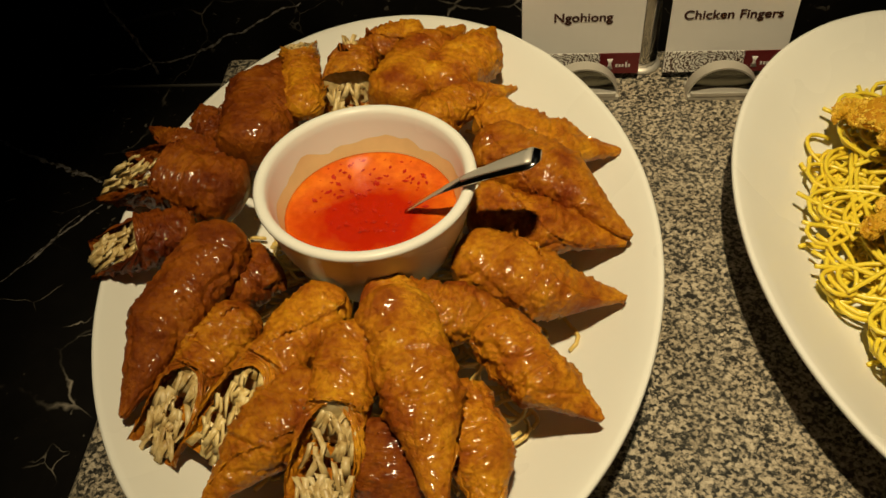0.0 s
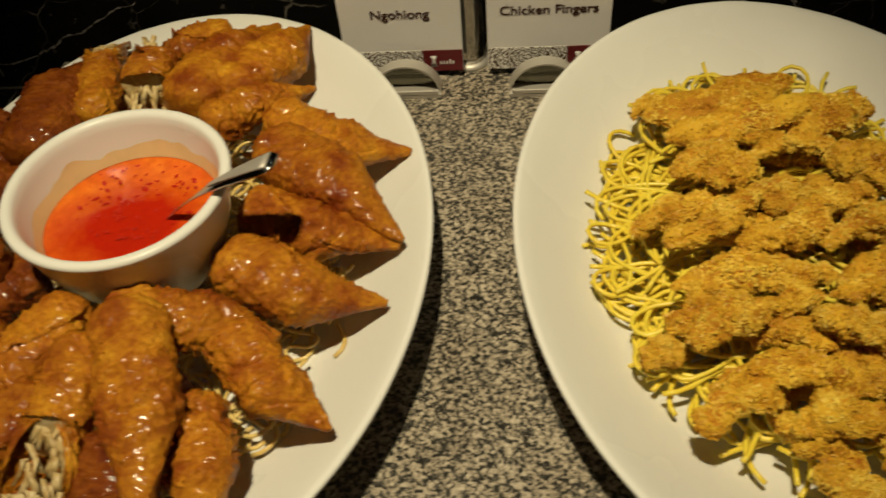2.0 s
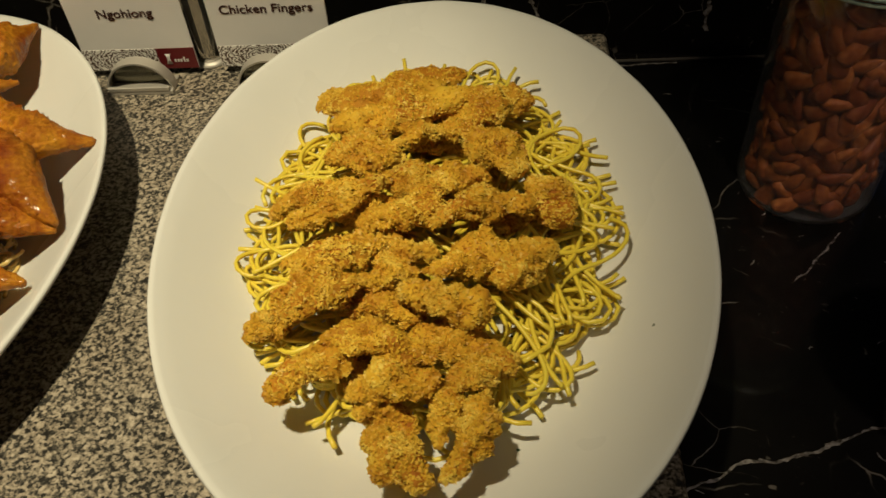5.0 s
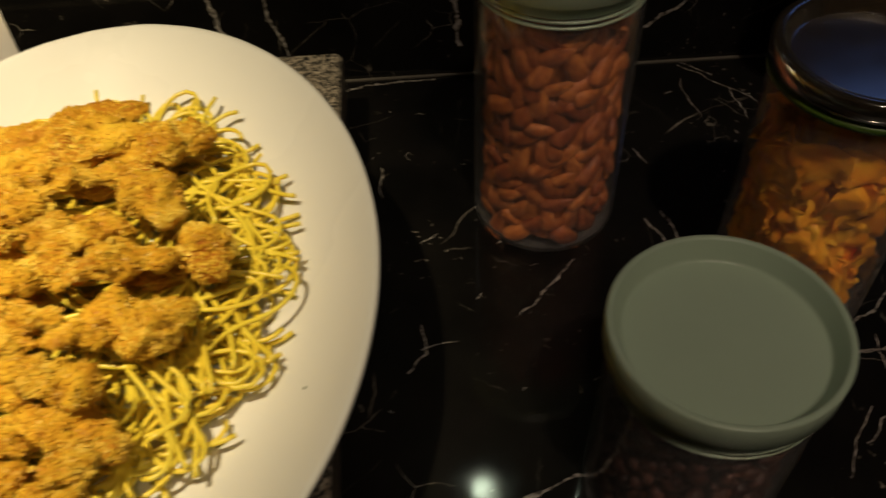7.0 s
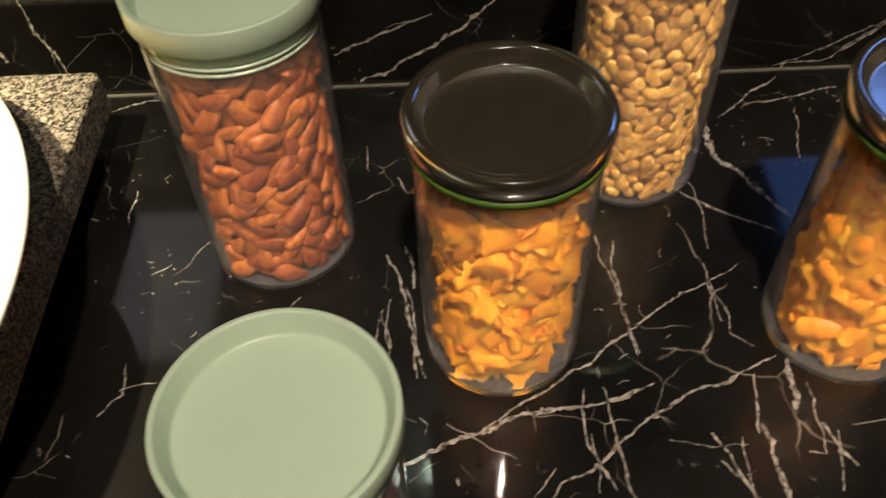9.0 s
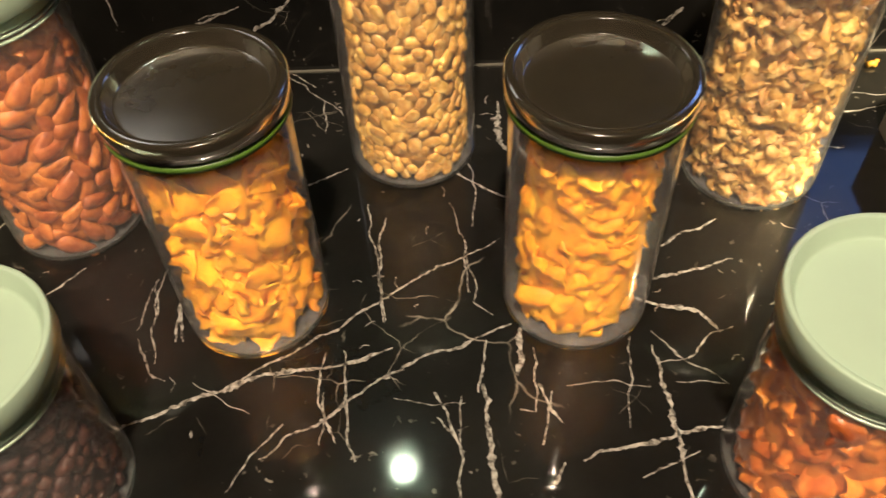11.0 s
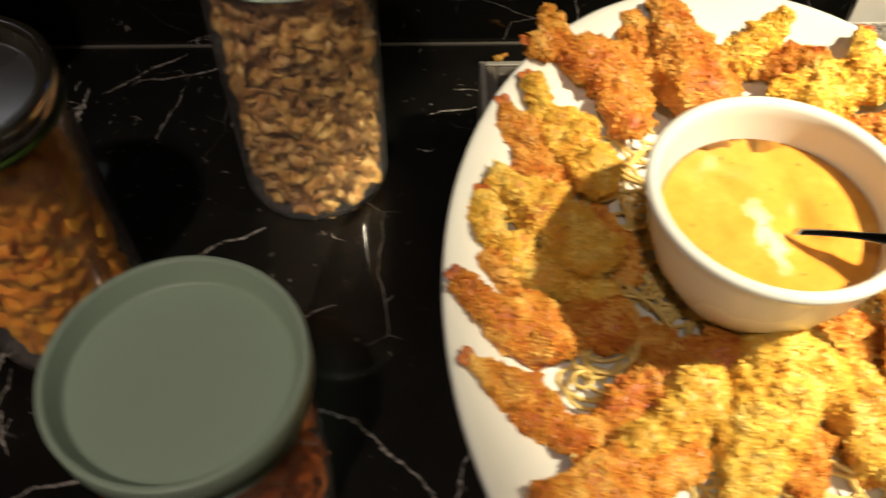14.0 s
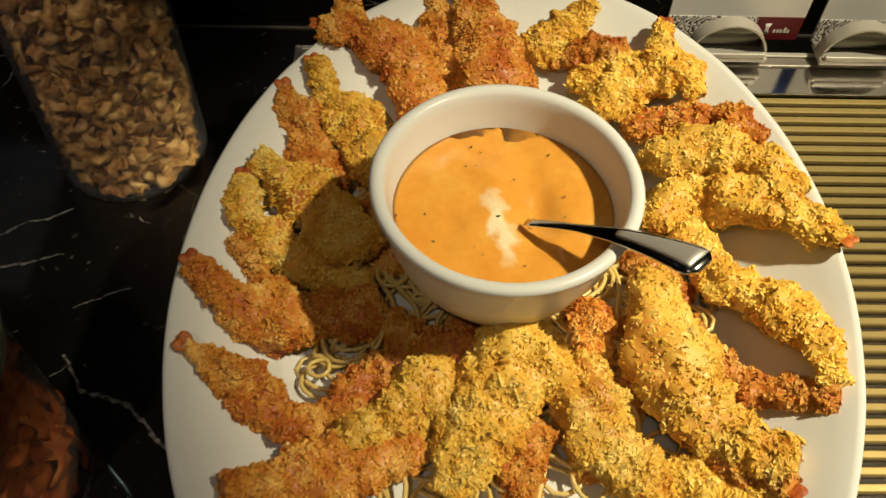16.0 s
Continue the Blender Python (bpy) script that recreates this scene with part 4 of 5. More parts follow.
# ---------------------------------------------------------------- breaded food
def breaded(name, path, width, profile, flat, lump, material, crumbs, size, label, category, group, brown, tail):
    FOOD[0] += 1
    k = FOOD[0]
    rnd = random.Random(k * 7)
    axis = spline(path, 44)
    v, f, sides = skin(axis, width, flat, profile, k, lump, 58, 0.0044, 120, 30, 0.0012)
    ob = obj(name, v, f + [tuple(range(sides)), tuple(range((len(axis) - 1) * sides, len(axis) * sides))[::-1]], material)
    tagged(ob, label, category, group)
    tagged(obj("breading", *joined([crumbs_on(rnd, v, f, crumbs, size), crumbs_on(rnd, v, f, crumbs // 10, size * (1.6 if size > 0.00175 else 1.2))]), CRUMB_BROWN if brown else (CRUMB if size > 0.00175 else CRUMB_YELLOW), ob, False), kind="stuff")
    if tail:
        d = (axis[0] - axis[4]).normalized()
        s = Vector((d.y, -d.x, 0)).normalized()
        lobes = []
        for sg in (-1, 1):
            end = axis[0] + d * 0.006 + s * (sg * 0.003)
            lobes.append(tube(bezier([axis[1], axis[0] + d * 0.004 + s * sg * 0.003, end], 8), lambda q: 0.0030 * math.sin(math.pi * (0.2 + 0.75 * q)) + 0.0005, 8, 0.35))
        obj("tail", *joined(lobes), TAIL, ob)
    return ob


def breaded_prawn(path, width, tail, brown):
    """A butterflied prawn in coarse crumbs along a bent line, tail first."""
    k = len(path) + width * 900
    prof = lambda s: max(0.03, (0.42 + 1.25 * s if s < 0.48 else (1.03 if s < 0.80 else max(0.0, 1 - ((s - 0.80) / 0.20) ** 2.6) ** 0.5)) * (1 + 0.12 * math.sin(11 * s + k) + 0.07 * math.sin(27 * s + 2 * k)))
    breaded("breaded_prawn", stretched(path, width * 0.16), width * 1.05, prof, 0.72, 0.0056, PANKO_BROWN if brown else PANKO, 2200 + int(75000 * width), 0.0018,
            "crisp browned breaded prawn with red tail on platter" if brown else "pale golden breaded fried prawn on white platter", "prawn", "breaded prawns on the platter", brown, tail)


def stretched(path, by):
    """The line lengthened at the head end."""
    p = [Vector(q) for q in path]
    p[-1] = p[-1] + (p[-1] - p[-2]).normalized() * by
    return p


B = breaded_prawn
B([(1.237, 0.353, 1.026), (1.254, 0.339, 1.015), (1.276, 0.336, 1.001), (1.305, 0.340, 0.994), (1.330, 0.345, 0.995)], 0.0321, 1, 1)
B([(1.242, 0.305, 1.024), (1.260, 0.296, 1.013), (1.279, 0.284, 1.003), (1.303, 0.273, 0.995)], 0.0216, 1, 1)
B([(1.269, 0.236, 1.022), (1.292, 0.245, 1.007), (1.322, 0.254, 0.996), (1.355, 0.262, 0.997)], 0.0256, 0, 1)
B([(1.296, 0.278, 0.997), (1.325, 0.296, 0.995), (1.353, 0.310, 0.997), (1.385, 0.323, 1.000)], 0.0280, 0, 1)
B([(1.314, 0.245, 0.998), (1.329, 0.271, 0.998), (1.353, 0.287, 1.001), (1.370, 0.301, 1.004)], 0.0300, 0, 0)
B([(1.367, 0.240, 0.998), (1.383, 0.269, 1.003), (1.396, 0.293, 1.009), (1.416, 0.317, 1.014)], 0.0431, 0, 0)
B([(1.404, 0.240, 0.991), (1.404, 0.258, 0.994), (1.406, 0.280, 0.997)], 0.0242, 0, 1)
B([(1.429, 0.299, 0.991), (1.447, 0.324, 0.994), (1.438, 0.345, 0.997)], 0.0231, 0, 1)
B([(1.468, 0.239, 0.994), (1.455, 0.257, 0.998), (1.439, 0.279, 1.001), (1.436, 0.308, 1.005)], 0.0306, 0, 0)
B([(1.528, 0.254, 1.018), (1.511, 0.261, 1.009), (1.490, 0.277, 1.006), (1.480, 0.306, 1.010), (1.475, 0.354, 1.014)], 0.0363, 0, 0)
B([(1.523, 0.238, 1.012), (1.509, 0.253, 1.002), (1.487, 0.271, 0.995)], 0.0183, 1, 1)
B([(1.516, 0.234, 1.008), (1.493, 0.246, 0.995), (1.464, 0.250, 0.994)], 0.0200, 0, 0)
B([(1.554, 0.286, 1.023), (1.551, 0.313, 1.020), (1.538, 0.339, 1.011), (1.518, 0.362, 1.002), (1.501, 0.393, 1.003)], 0.0266, 0, 0)
B([(1.553, 0.280, 1.021), (1.536, 0.288, 1.009), (1.519, 0.296, 0.998), (1.504, 0.311, 0.994), (1.500, 0.338, 0.996)], 0.0228, 0, 1)
B([(1.575, 0.365, 1.034), (1.560, 0.384, 1.027), (1.540, 0.403, 1.017), (1.516, 0.416, 1.006), (1.484, 0.401, 1.005)], 0.0315, 1, 0)
B([(1.564, 0.402, 1.028), (1.549, 0.427, 1.023), (1.526, 0.444, 1.014), (1.488, 0.447, 1.003)], 0.0300, 0, 0)
B([(1.555, 0.447, 1.026), (1.536, 0.465, 1.019), (1.512, 0.473, 1.008), (1.483, 0.479, 0.999)], 0.0235, 0, 1)
B([(1.524, 0.486, 1.019), (1.514, 0.505, 1.024), (1.487, 0.503, 1.013), (1.460, 0.490, 1.004)], 0.0279, 0, 0)
B([(1.509, 0.539, 1.031), (1.503, 0.515, 1.021), (1.478, 0.514, 1.011), (1.451, 0.511, 1.005)], 0.0248, 1, 0)
B([(1.467, 0.566, 1.026), (1.448, 0.552, 1.016), (1.425, 0.536, 1.008)], 0.0215, 0, 0)
B([(1.378, 0.580, 1.030), (1.391, 0.550, 1.017), (1.398, 0.526, 1.009), (1.401, 0.496, 1.008)], 0.0428, 0, 1)
B([(1.362, 0.573, 1.022), (1.367, 0.544, 1.008), (1.369, 0.513, 0.996)], 0.0225, 0, 1)
B([(1.288, 0.531, 1.033), (1.318, 0.531, 1.022), (1.345, 0.519, 1.010), (1.353, 0.480, 1.003)], 0.0328, 1, 1)
B([(1.302, 0.564, 1.032), (1.308, 0.539, 1.029)], 0.0165, 0, 1)
B([(1.286, 0.505, 1.025), (1.299, 0.483, 1.013), (1.317, 0.466, 1.004), (1.325, 0.431, 1.005)], 0.0327, 1, 0)
B([(1.270, 0.485, 1.023), (1.280, 0.466, 1.013), (1.291, 0.442, 1.002), (1.305, 0.429, 0.996)], 0.0237, 1, 1)
B([(1.259, 0.430, 1.022), (1.281, 0.418, 1.009), (1.303, 0.400, 1.004), (1.317, 0.373, 1.008)], 0.0346, 0, 0)
B([(1.254, 0.417, 1.019), (1.259, 0.393, 1.014), (1.274, 0.382, 1.004), (1.300, 0.368, 0.996), (1.325, 0.356, 0.998)], 0.0234, 1, 0)
B([(1.253, 0.378, 1.013), (1.269, 0.361, 1.003), (1.286, 0.358, 0.994)], 0.0157, 0, 1)
B([(1.430, 0.538, 1.002), (1.462, 0.535, 1.010), (1.482, 0.524, 1.015)], 0.0237, 0, 1)
B([(1.337, 0.345, 0.987), (1.347, 0.330, 0.989), (1.359, 0.315, 0.990)], 0.0208, 0, 1)
B([(1.299, 0.264, 0.993), (1.314, 0.278, 0.989), (1.331, 0.283, 0.990)], 0.0202, 0, 1)
B([(1.461, 0.346, 0.988), (1.469, 0.317, 0.989), (1.471, 0.290, 0.991)], 0.0239, 0, 1)
B([(1.474, 0.392, 0.988), (1.481, 0.378, 0.990), (1.495, 0.351, 0.992)], 0.0258, 0, 1)
B([(1.429, 0.298, 0.986), (1.433, 0.279, 0.988), (1.441, 0.255, 0.989)], 0.0201, 0, 1)
B([(1.317, 0.437, 0.987), (1.332, 0.406, 0.988), (1.337, 0.373, 0.990)], 0.0191, 0, 1)


def chicken_finger(a, b, width, lift=0.0):
    cx, cy, z0 = 0.310, 0.365, SLAB
    rnd = random.Random(int(a[0] * 9e4 + b[1] * 7e3))
    m = Vector(((a[0] + b[0]) / 2, (a[1] + b[1]) / 2))
    heap = 0.020 * max(0.0, 1 - math.hypot((m.x - cx) / 0.12, (m.y - cy) / 0.20)) + 0.024
    z = z0 + 0.0115 + heap + width * 0.32 + lift
    d = Vector((b[0] - a[0], b[1] - a[1]))
    n = d.normalized() * width * 0.30
    prof = lambda s: max(0.03, (1 - abs(2 * s - 1) ** 2.6)) ** 0.5 * (1 + 0.12 * math.sin(7 * s + a[0] * 90))
    p, q = Vector((a[0] - n.x, a[1] - n.y, z + rnd.uniform(-0.004, 0.004))), Vector((b[0] + n.x, b[1] + n.y, z + rnd.uniform(-0.004, 0.006)))
    mid = (p + q) / 2 + Vector((-(q - p).y, (q - p).x, 0)) * rnd.uniform(-0.12, 0.12) + Vector((0, 0, 0.004))
    breaded("chicken_finger", [p, p.lerp(mid, 0.75), mid, q.lerp(mid, 0.75), q], width * 0.88, prof, 0.66, 0.0066, PANKO_PALE, 2400, 0.0017,
            "crumbed fried chicken finger on yellow noodles", "chicken finger", "chicken fingers on the platter", 0, 0)


C = chicken_finger
C((0.241, 0.483), (0.321, 0.505), 0.040)
C((0.229, 0.493), (0.244, 0.502), 0.022)
C((0.250, 0.453), (0.331, 0.473), 0.037, 0.006)
C((0.326, 0.461), (0.370, 0.477), 0.035)
C((0.291, 0.423), (0.336, 0.435), 0.019, 0.010)
C((0.247, 0.425), (0.273, 0.440), 0.030)
C((0.265, 0.413), (0.284, 0.418), 0.027, 0.006)
C((0.342, 0.416), (0.361, 0.400), 0.041, 0.006)
C((0.378, 0.389), (0.388, 0.365), 0.033)
C((0.217, 0.374), (0.244, 0.386), 0.026)
C((0.232, 0.355), (0.280, 0.385), 0.024, 0.012)
C((0.287, 0.397), (0.315, 0.381), 0.025)
C((0.307, 0.370), (0.342, 0.381), 0.022, 0.010)
C((0.273, 0.357), (0.314, 0.367), 0.019, 0.006)
C((0.319, 0.349), (0.367, 0.359), 0.029, 0.008)
C((0.353, 0.322), (0.377, 0.334), 0.031)
C((0.233, 0.324), (0.279, 0.338), 0.025, 0.006)
C((0.259, 0.337), (0.286, 0.343), 0.017)
C((0.279, 0.328), (0.312, 0.331), 0.018)
C((0.314, 0.315), (0.345, 0.318), 0.016, 0.006)
C((0.228, 0.304), (0.250, 0.320), 0.026)
C((0.212, 0.284), (0.229, 0.294), 0.016)
C((0.238, 0.288), (0.273, 0.305), 0.027, 0.010)
C((0.276, 0.295), (0.304, 0.291), 0.020)
C((0.304, 0.299), (0.342, 0.287), 0.026, 0.010)
C((0.282, 0.307), (0.301, 0.315), 0.018, 0.006)
C((0.235, 0.241), (0.270, 0.265), 0.025, 0.006)
C((0.264, 0.265), (0.311, 0.258), 0.024, 0.010)
C((0.281, 0.238), (0.313, 0.243), 0.025, 0.004)
C((0.331, 0.248), (0.355, 0.261), 0.025)
C((0.326, 0.198), (0.343, 0.234), 0.025)
C((0.289, 0.215), (0.310, 0.195), 0.029)
C((0.316, 0.248), (0.320, 0.215), 0.018)

for a, b, w in (((0.262, 0.470), (0.300, 0.480), 0.030), ((0.300, 0.445), (0.345, 0.452), 0.032), ((0.240, 0.405), (0.262, 0.398), 0.028), ((0.300, 0.405), (0.335, 0.395), 0.030),
                ((0.262, 0.372), (0.292, 0.376), 0.028), ((0.345, 0.372), (0.372, 0.380), 0.030), ((0.250, 0.345), (0.300, 0.350), 0.026), ((0.330, 0.335), (0.362, 0.340), 0.030),
                ((0.262, 0.312), (0.310, 0.306), 0.028), ((0.250, 0.272), (0.290, 0.276), 0.028), ((0.300, 0.270), (0.345, 0.272), 0.028), ((0.275, 0.248), (0.300, 0.225), 0.028)):
    C(a, b, w, -0.010)


# ---------------------------------------------------------------- spoons
def spoon(tip, rim, end, label):
    """A spoon lying over the bowl's rim: bowl under the sauce, handle out."""
    tip, rim, end = Vector(tip), Vector(rim), Vector(end)
    e = tagged(empty("spoon", *tip), label, "spoon", "serving spoons")
    back = (tip - rim).normalized()
    pts = bezier([tip + back * 0.002 - tip, (tip.lerp(rim, 0.5) + Vector((0, 0, 0.006))) - tip, rim + Vector((0, 0, 0.006)) - tip, end - tip], 26)
    obj("handle", *tube(pts, lambda s: 0.0026 + 0.0078 * max(0, s - 0.3) / 0.7 if s < 0.93 else 0.0097 * max(0.25, 1 - ((s - 0.93) / 0.07) ** 2) ** 0.5, 16, 0.24), STEEL, e)
    inner = [p + Vector((0, 0, 0.0022)) for p in pts[13:25]]
    obj("handle_inlay", *tube(inner, lambda s: 0.0016 + 0.0050 * s, 10, 0.2), STEEL_DULL, e)
    v, f = lathe([(0.0, -0.006), (0.6, -0.0045), (0.92, -0.001), (1.0, 0.0008), (0.9, 0.0), (0.6, -0.003), (0.0, -0.0045)], 28, 0.022, 0.014, math.atan2(back.y, back.x))
    ob = obj("spoon_bowl", v, f, STEEL, e)
    ob.location = back * 0.020 + Vector((0, 0, -0.004))


spoon((-0.066, 0.367, 1.047), (-0.026, 0.357, 1.079), (0.013, 0.352, 1.104), "stainless steel spoon resting in red chilli sauce")
spoon((1.407, 0.357, 1.055), (1.453, 0.326, 1.079), (1.473, 0.303, 1.096), "stainless steel spoon resting in creamy orange dip")


# ---------------------------------------------------------------- name cards
def text_mesh(name, words, size, material, parent, x, z, y=-0.0004):
    """Flat lettering, made bold by three shifted layers."""
    cu = bpy.data.curves.new(name, "FONT")
    cu.body, cu.size, cu.align_x = words, size, "CENTER"
    tmp = new("lettering_source", cu)
    me = bpy.data.meshes.new_from_object(tmp.evaluated_get(bpy.context.evaluated_depsgraph_get()))
    layers = []
    for k, (d, h) in enumerate(((-0.0003, 0), (0.0003, 0), (0, -0.00025), (0, 0.00025), (0, 0))):
        layers.append(([(v.co.x * 1.06 + d, v.co.y + h, 0.00004 * k) for v in me.vertices], [tuple(p.vertices) for p in me.polygons]))
    bpy.data.objects.remove(tmp)
    ob = obj(name, *joined(layers), material, parent, False)
    ob.matrix_basis = pose(x, y, z, 90, 0, 0)
    return ob


def name_card(x, y, z, w, h, words, label, turn=0.0):
    e = tagged(empty("name_card", x, y, z, turn), label, "name card", "buffet name cards")
    part("card", box(-w / 2, w / 2, 0, 0.0012, 0, h, 0.0003, 1), CARD, e)
    part("ring_pattern", box(-w / 2 + 0.0004, w * 0.16, -0.0005, -0.0001, 0.0004, 0.0205), RINGS, e)
    part("maroon_block", box(w * 0.16 + 0.0002, w / 2 - 0.0004, -0.0006, -0.0001, 0.0004, 0.0205), MAROON, e)
    v, f = lathe([(0.0, 0.0), (0.0028, 0.0), (0.0014, 0.004), (0.0012, 0.006), (0.0024, 0.010), (0.0, 0.010)], 12, 1.0, 0.12, 0.0)
    ob = obj("emblem", v, f, WHITE_PRINT, e)
    ob.location = (w * 0.25, -0.0007, 0.005)
    for i, d in enumerate((0.0, 0.0026, 0.0050, 0.0078, 0.0102)):
        part("mark", box(w * 0.30 + d, w * 0.30 + d + 0.0016, -0.0009, -0.00065, 0.007, 0.0115 if i == 3 else 0.0098), WHITE_PRINT, e)
    if words:
        text_mesh("lettering", words, 0.0112, PRINT, e, 0.0, 0.0513)
    return e


def card_holder(x, y, z, label, turn=0.0):
    e = tagged(empty("card_holder", x, y, z, turn), label, "card holder", "steel card holders")
    n, verts, faces = 32, [], []
    for i in range(n + 1):
        a = math.pi * i / n
        for r, yy in ((0.0285, 0.0), (0.0285, 0.011), (0.0270, 0.011), (0.0270, 0.0)):
            verts.append((r * math.cos(a), yy, 0.001 + 0.98 * r * math.sin(a)))
    for i in range(n):
        for k in range(4):
            faces.append((i * 4 + k, i * 4 + (k + 1) % 4, i * 4 + 4 + (k + 1) % 4, i * 4 + 4 + k))
    faces += [(0, 1, 2, 3), tuple(range(n * 4, n * 4 + 4))[::-1]]
    obj("arch", verts, faces, STEEL_DULL, e, False)
    # Panel behind the arch; its dark reflection is painted by the shaded steel.
    back_v, back_f = [], []
    for yy in (0.0092, 0.0104):
        back_v += [(0.0266 * math.cos(math.pi * i / 20), yy, 0.004 + 0.9 * 0.0266 * math.sin(math.pi * i / 20)) for i in range(21)]
    back_f = [tuple(range(21)), tuple(range(21, 42))[::-1]] + [(i, 21 + i, 21 + (i + 1) % 21, (i + 1) % 21) for i in range(21)]
    obj("back_panel", back_v, back_f, SHADE_STEEL, e, False)
    part("base", box(-0.0285, 0.0285, -0.004, 0.018, 0.0, 0.0038, 0.0008), STEEL_DULL, e)
    part("front_bar", box(-0.0262, 0.0262, -0.0045, -0.0010, 0.0040, 0.0078, 0.0006), STEEL_DULL, e, "brushed steel front bar")


name_card(0.053, 0.600, 0.9725, 0.097, 0.105, "Ngohiong", "white name card printed Ngohiong with patterned strip")
name_card(0.170, 0.600, 0.9725, 0.097, 0.105, "Chicken Fingers", "white name card printed Chicken Fingers with patterned strip")
card_holder(0.055, 0.576, SLAB, "curved steel card holder on granite slab")
card_holder(0.167, 0.574, SLAB, "curved steel card holder on granite slab")
name_card(1.581, 0.600, 0.970, 0.100, 0.105, "", "white name card with patterned maroon strip")
name_card(1.694, 0.603, 0.966, 0.100, 0.105, "", "white name card with patterned maroon strip")
card_holder(1.572, 0.574, 0.9735, "curved steel card holder on steel tray edge")
card_holder(1.667, 0.572, 0.9735, "curved steel card holder on steel tray edge")

stand = tagged(empty("steel_stand", 0.106, 0.622, SLAB), "polished steel cylinder stand behind the name cards", "stand")
obj("post", *lathe([(0.0, 0.003), (0.0125, 0.003), (0.0135, 0.01), (0.0138, 0.10), (0.0138, 0.155), (0.0, 0.157)], 40), STEEL, stand)
obj("base", *lathe([(0.0, 0.0), (0.0165, 0.0), (0.0165, 0.002), (0.013, 0.0045), (0.0, 0.0045)], 40), STEEL_DULL, stand)

# ---------------------------------------------------------------- serving tray under the prawns
tray = tagged(empty("serving_tray", 1.262, 0.1, TOP), "stainless steel serving tray with brass-toned slats", "tray")
W, D, H = 0.70, 0.484, SLAB + 0.003 - TOP
part("left_side", box(0, 0.012, 0, D, 0, H, 0.001), TRAY_STEEL, tray)
part("right_side", box(W - 0.012, W, 0, D, 0, H, 0.001), TRAY_STEEL, tray)
part("front_side", box(0.0125, W - 0.0125, 0, 0.012, 0, H, 0.001), TRAY_STEEL, tray)
part("back_side", box(0.0125, W - 0.0125, D - 0.012, D, 0, H, 0.001), TRAY_STEEL, tray)
part("rim", box(-0.0005, 0.0035, -0.0005, D + 0.0005, H + 0.0004, H + 0.0020, 0.0004, 1), STEEL_DULL, tray, "bright polished tray rim")
part("rim", box(0.0040, W, D - 0.0035, D + 0.0005, H + 0.0004, H + 0.0020, 0.0004, 1), STEEL_DULL, tray, "bright polished tray rim")
part("glass_bed", box(0.0125, W - 0.0125, 0.0125, D - 0.0125, 0, H - 0.007), DARK_TRAY, tray)
part("back_strip", box(0.30, W - 0.0125, D - 0.040, D - 0.0125, H - 0.0069, H - 0.0015, 0.0008), STEEL, tray)
slat_mesh = None
for i in range(48):
    y = 0.018 + i * 0.0091
    if y > D - 0.046:
        break
    if slat_mesh is None:
        ob = part("slat", box(0.30, W - 0.014, 0, 0.0050, 0, 0.0045, 0.0008, 1), GOLD_SLAT, tray)
        slat_mesh = ob.data
    else:
        ob = new("slat", slat_mesh)
        ob.parent = tray
    ob.location = (0, y, H - 0.0069)
crumb = obj("crumb", *joined([tube([(0, 0, 0.002), (0.004, 0.001, 0.003), (0.008, 0, 0.002)], 0.003, 7), tube([(0.006, 0.003, 0.002), (0.010, 0.005, 0.0025), (0.012, 0.006, 0.002)], 0.002, 6)]), PANKO)
crumb.location = (1.28, 0.667, TOP)
tagged(crumb, "stray golden crumb of fried breading on marble", "crumb")


# ---------------------------------------------------------------- jars and what fills them
def lid_mint(e, z, R):
    prof = [(0.0, z - 0.0115), (R - 0.0110, z - 0.0115), (R - 0.0092, z - 0.0115), (R - 0.0086, z - 0.0114), (R - 0.0078, z - 0.0108), (R - 0.0072, z - 0.0096), (R - 0.0042, z - 0.0022), (R - 0.0036, z - 0.0010), (R - 0.0032, z - 0.0003), (R - 0.0026, z), (R - 0.0010, z), (R - 0.0004, z - 0.0003), (R, z - 0.0010), (R, z - 0.015), (R - 0.001, z - 0.0165),
            (R - 0.004, z - 0.0168), (R - 0.0045, z - 0.024), (0.0, z - 0.024)]
    lid = obj("lid", *lathe(prof, 72), MINT, e)
    tagged(lid, "mint green plastic lid with raised rim")
    for i in range(2):
        obj("seal", *lathe([(R - 0.006, z - 0.0252 - 0.004 * i), (R - 0.0042, z - 0.0258 - 0.004 * i), (R - 0.0042, z - 0.0272 - 0.004 * i), (R - 0.006, z - 0.0278 - 0.004 * i)], 64), MINT, lid)


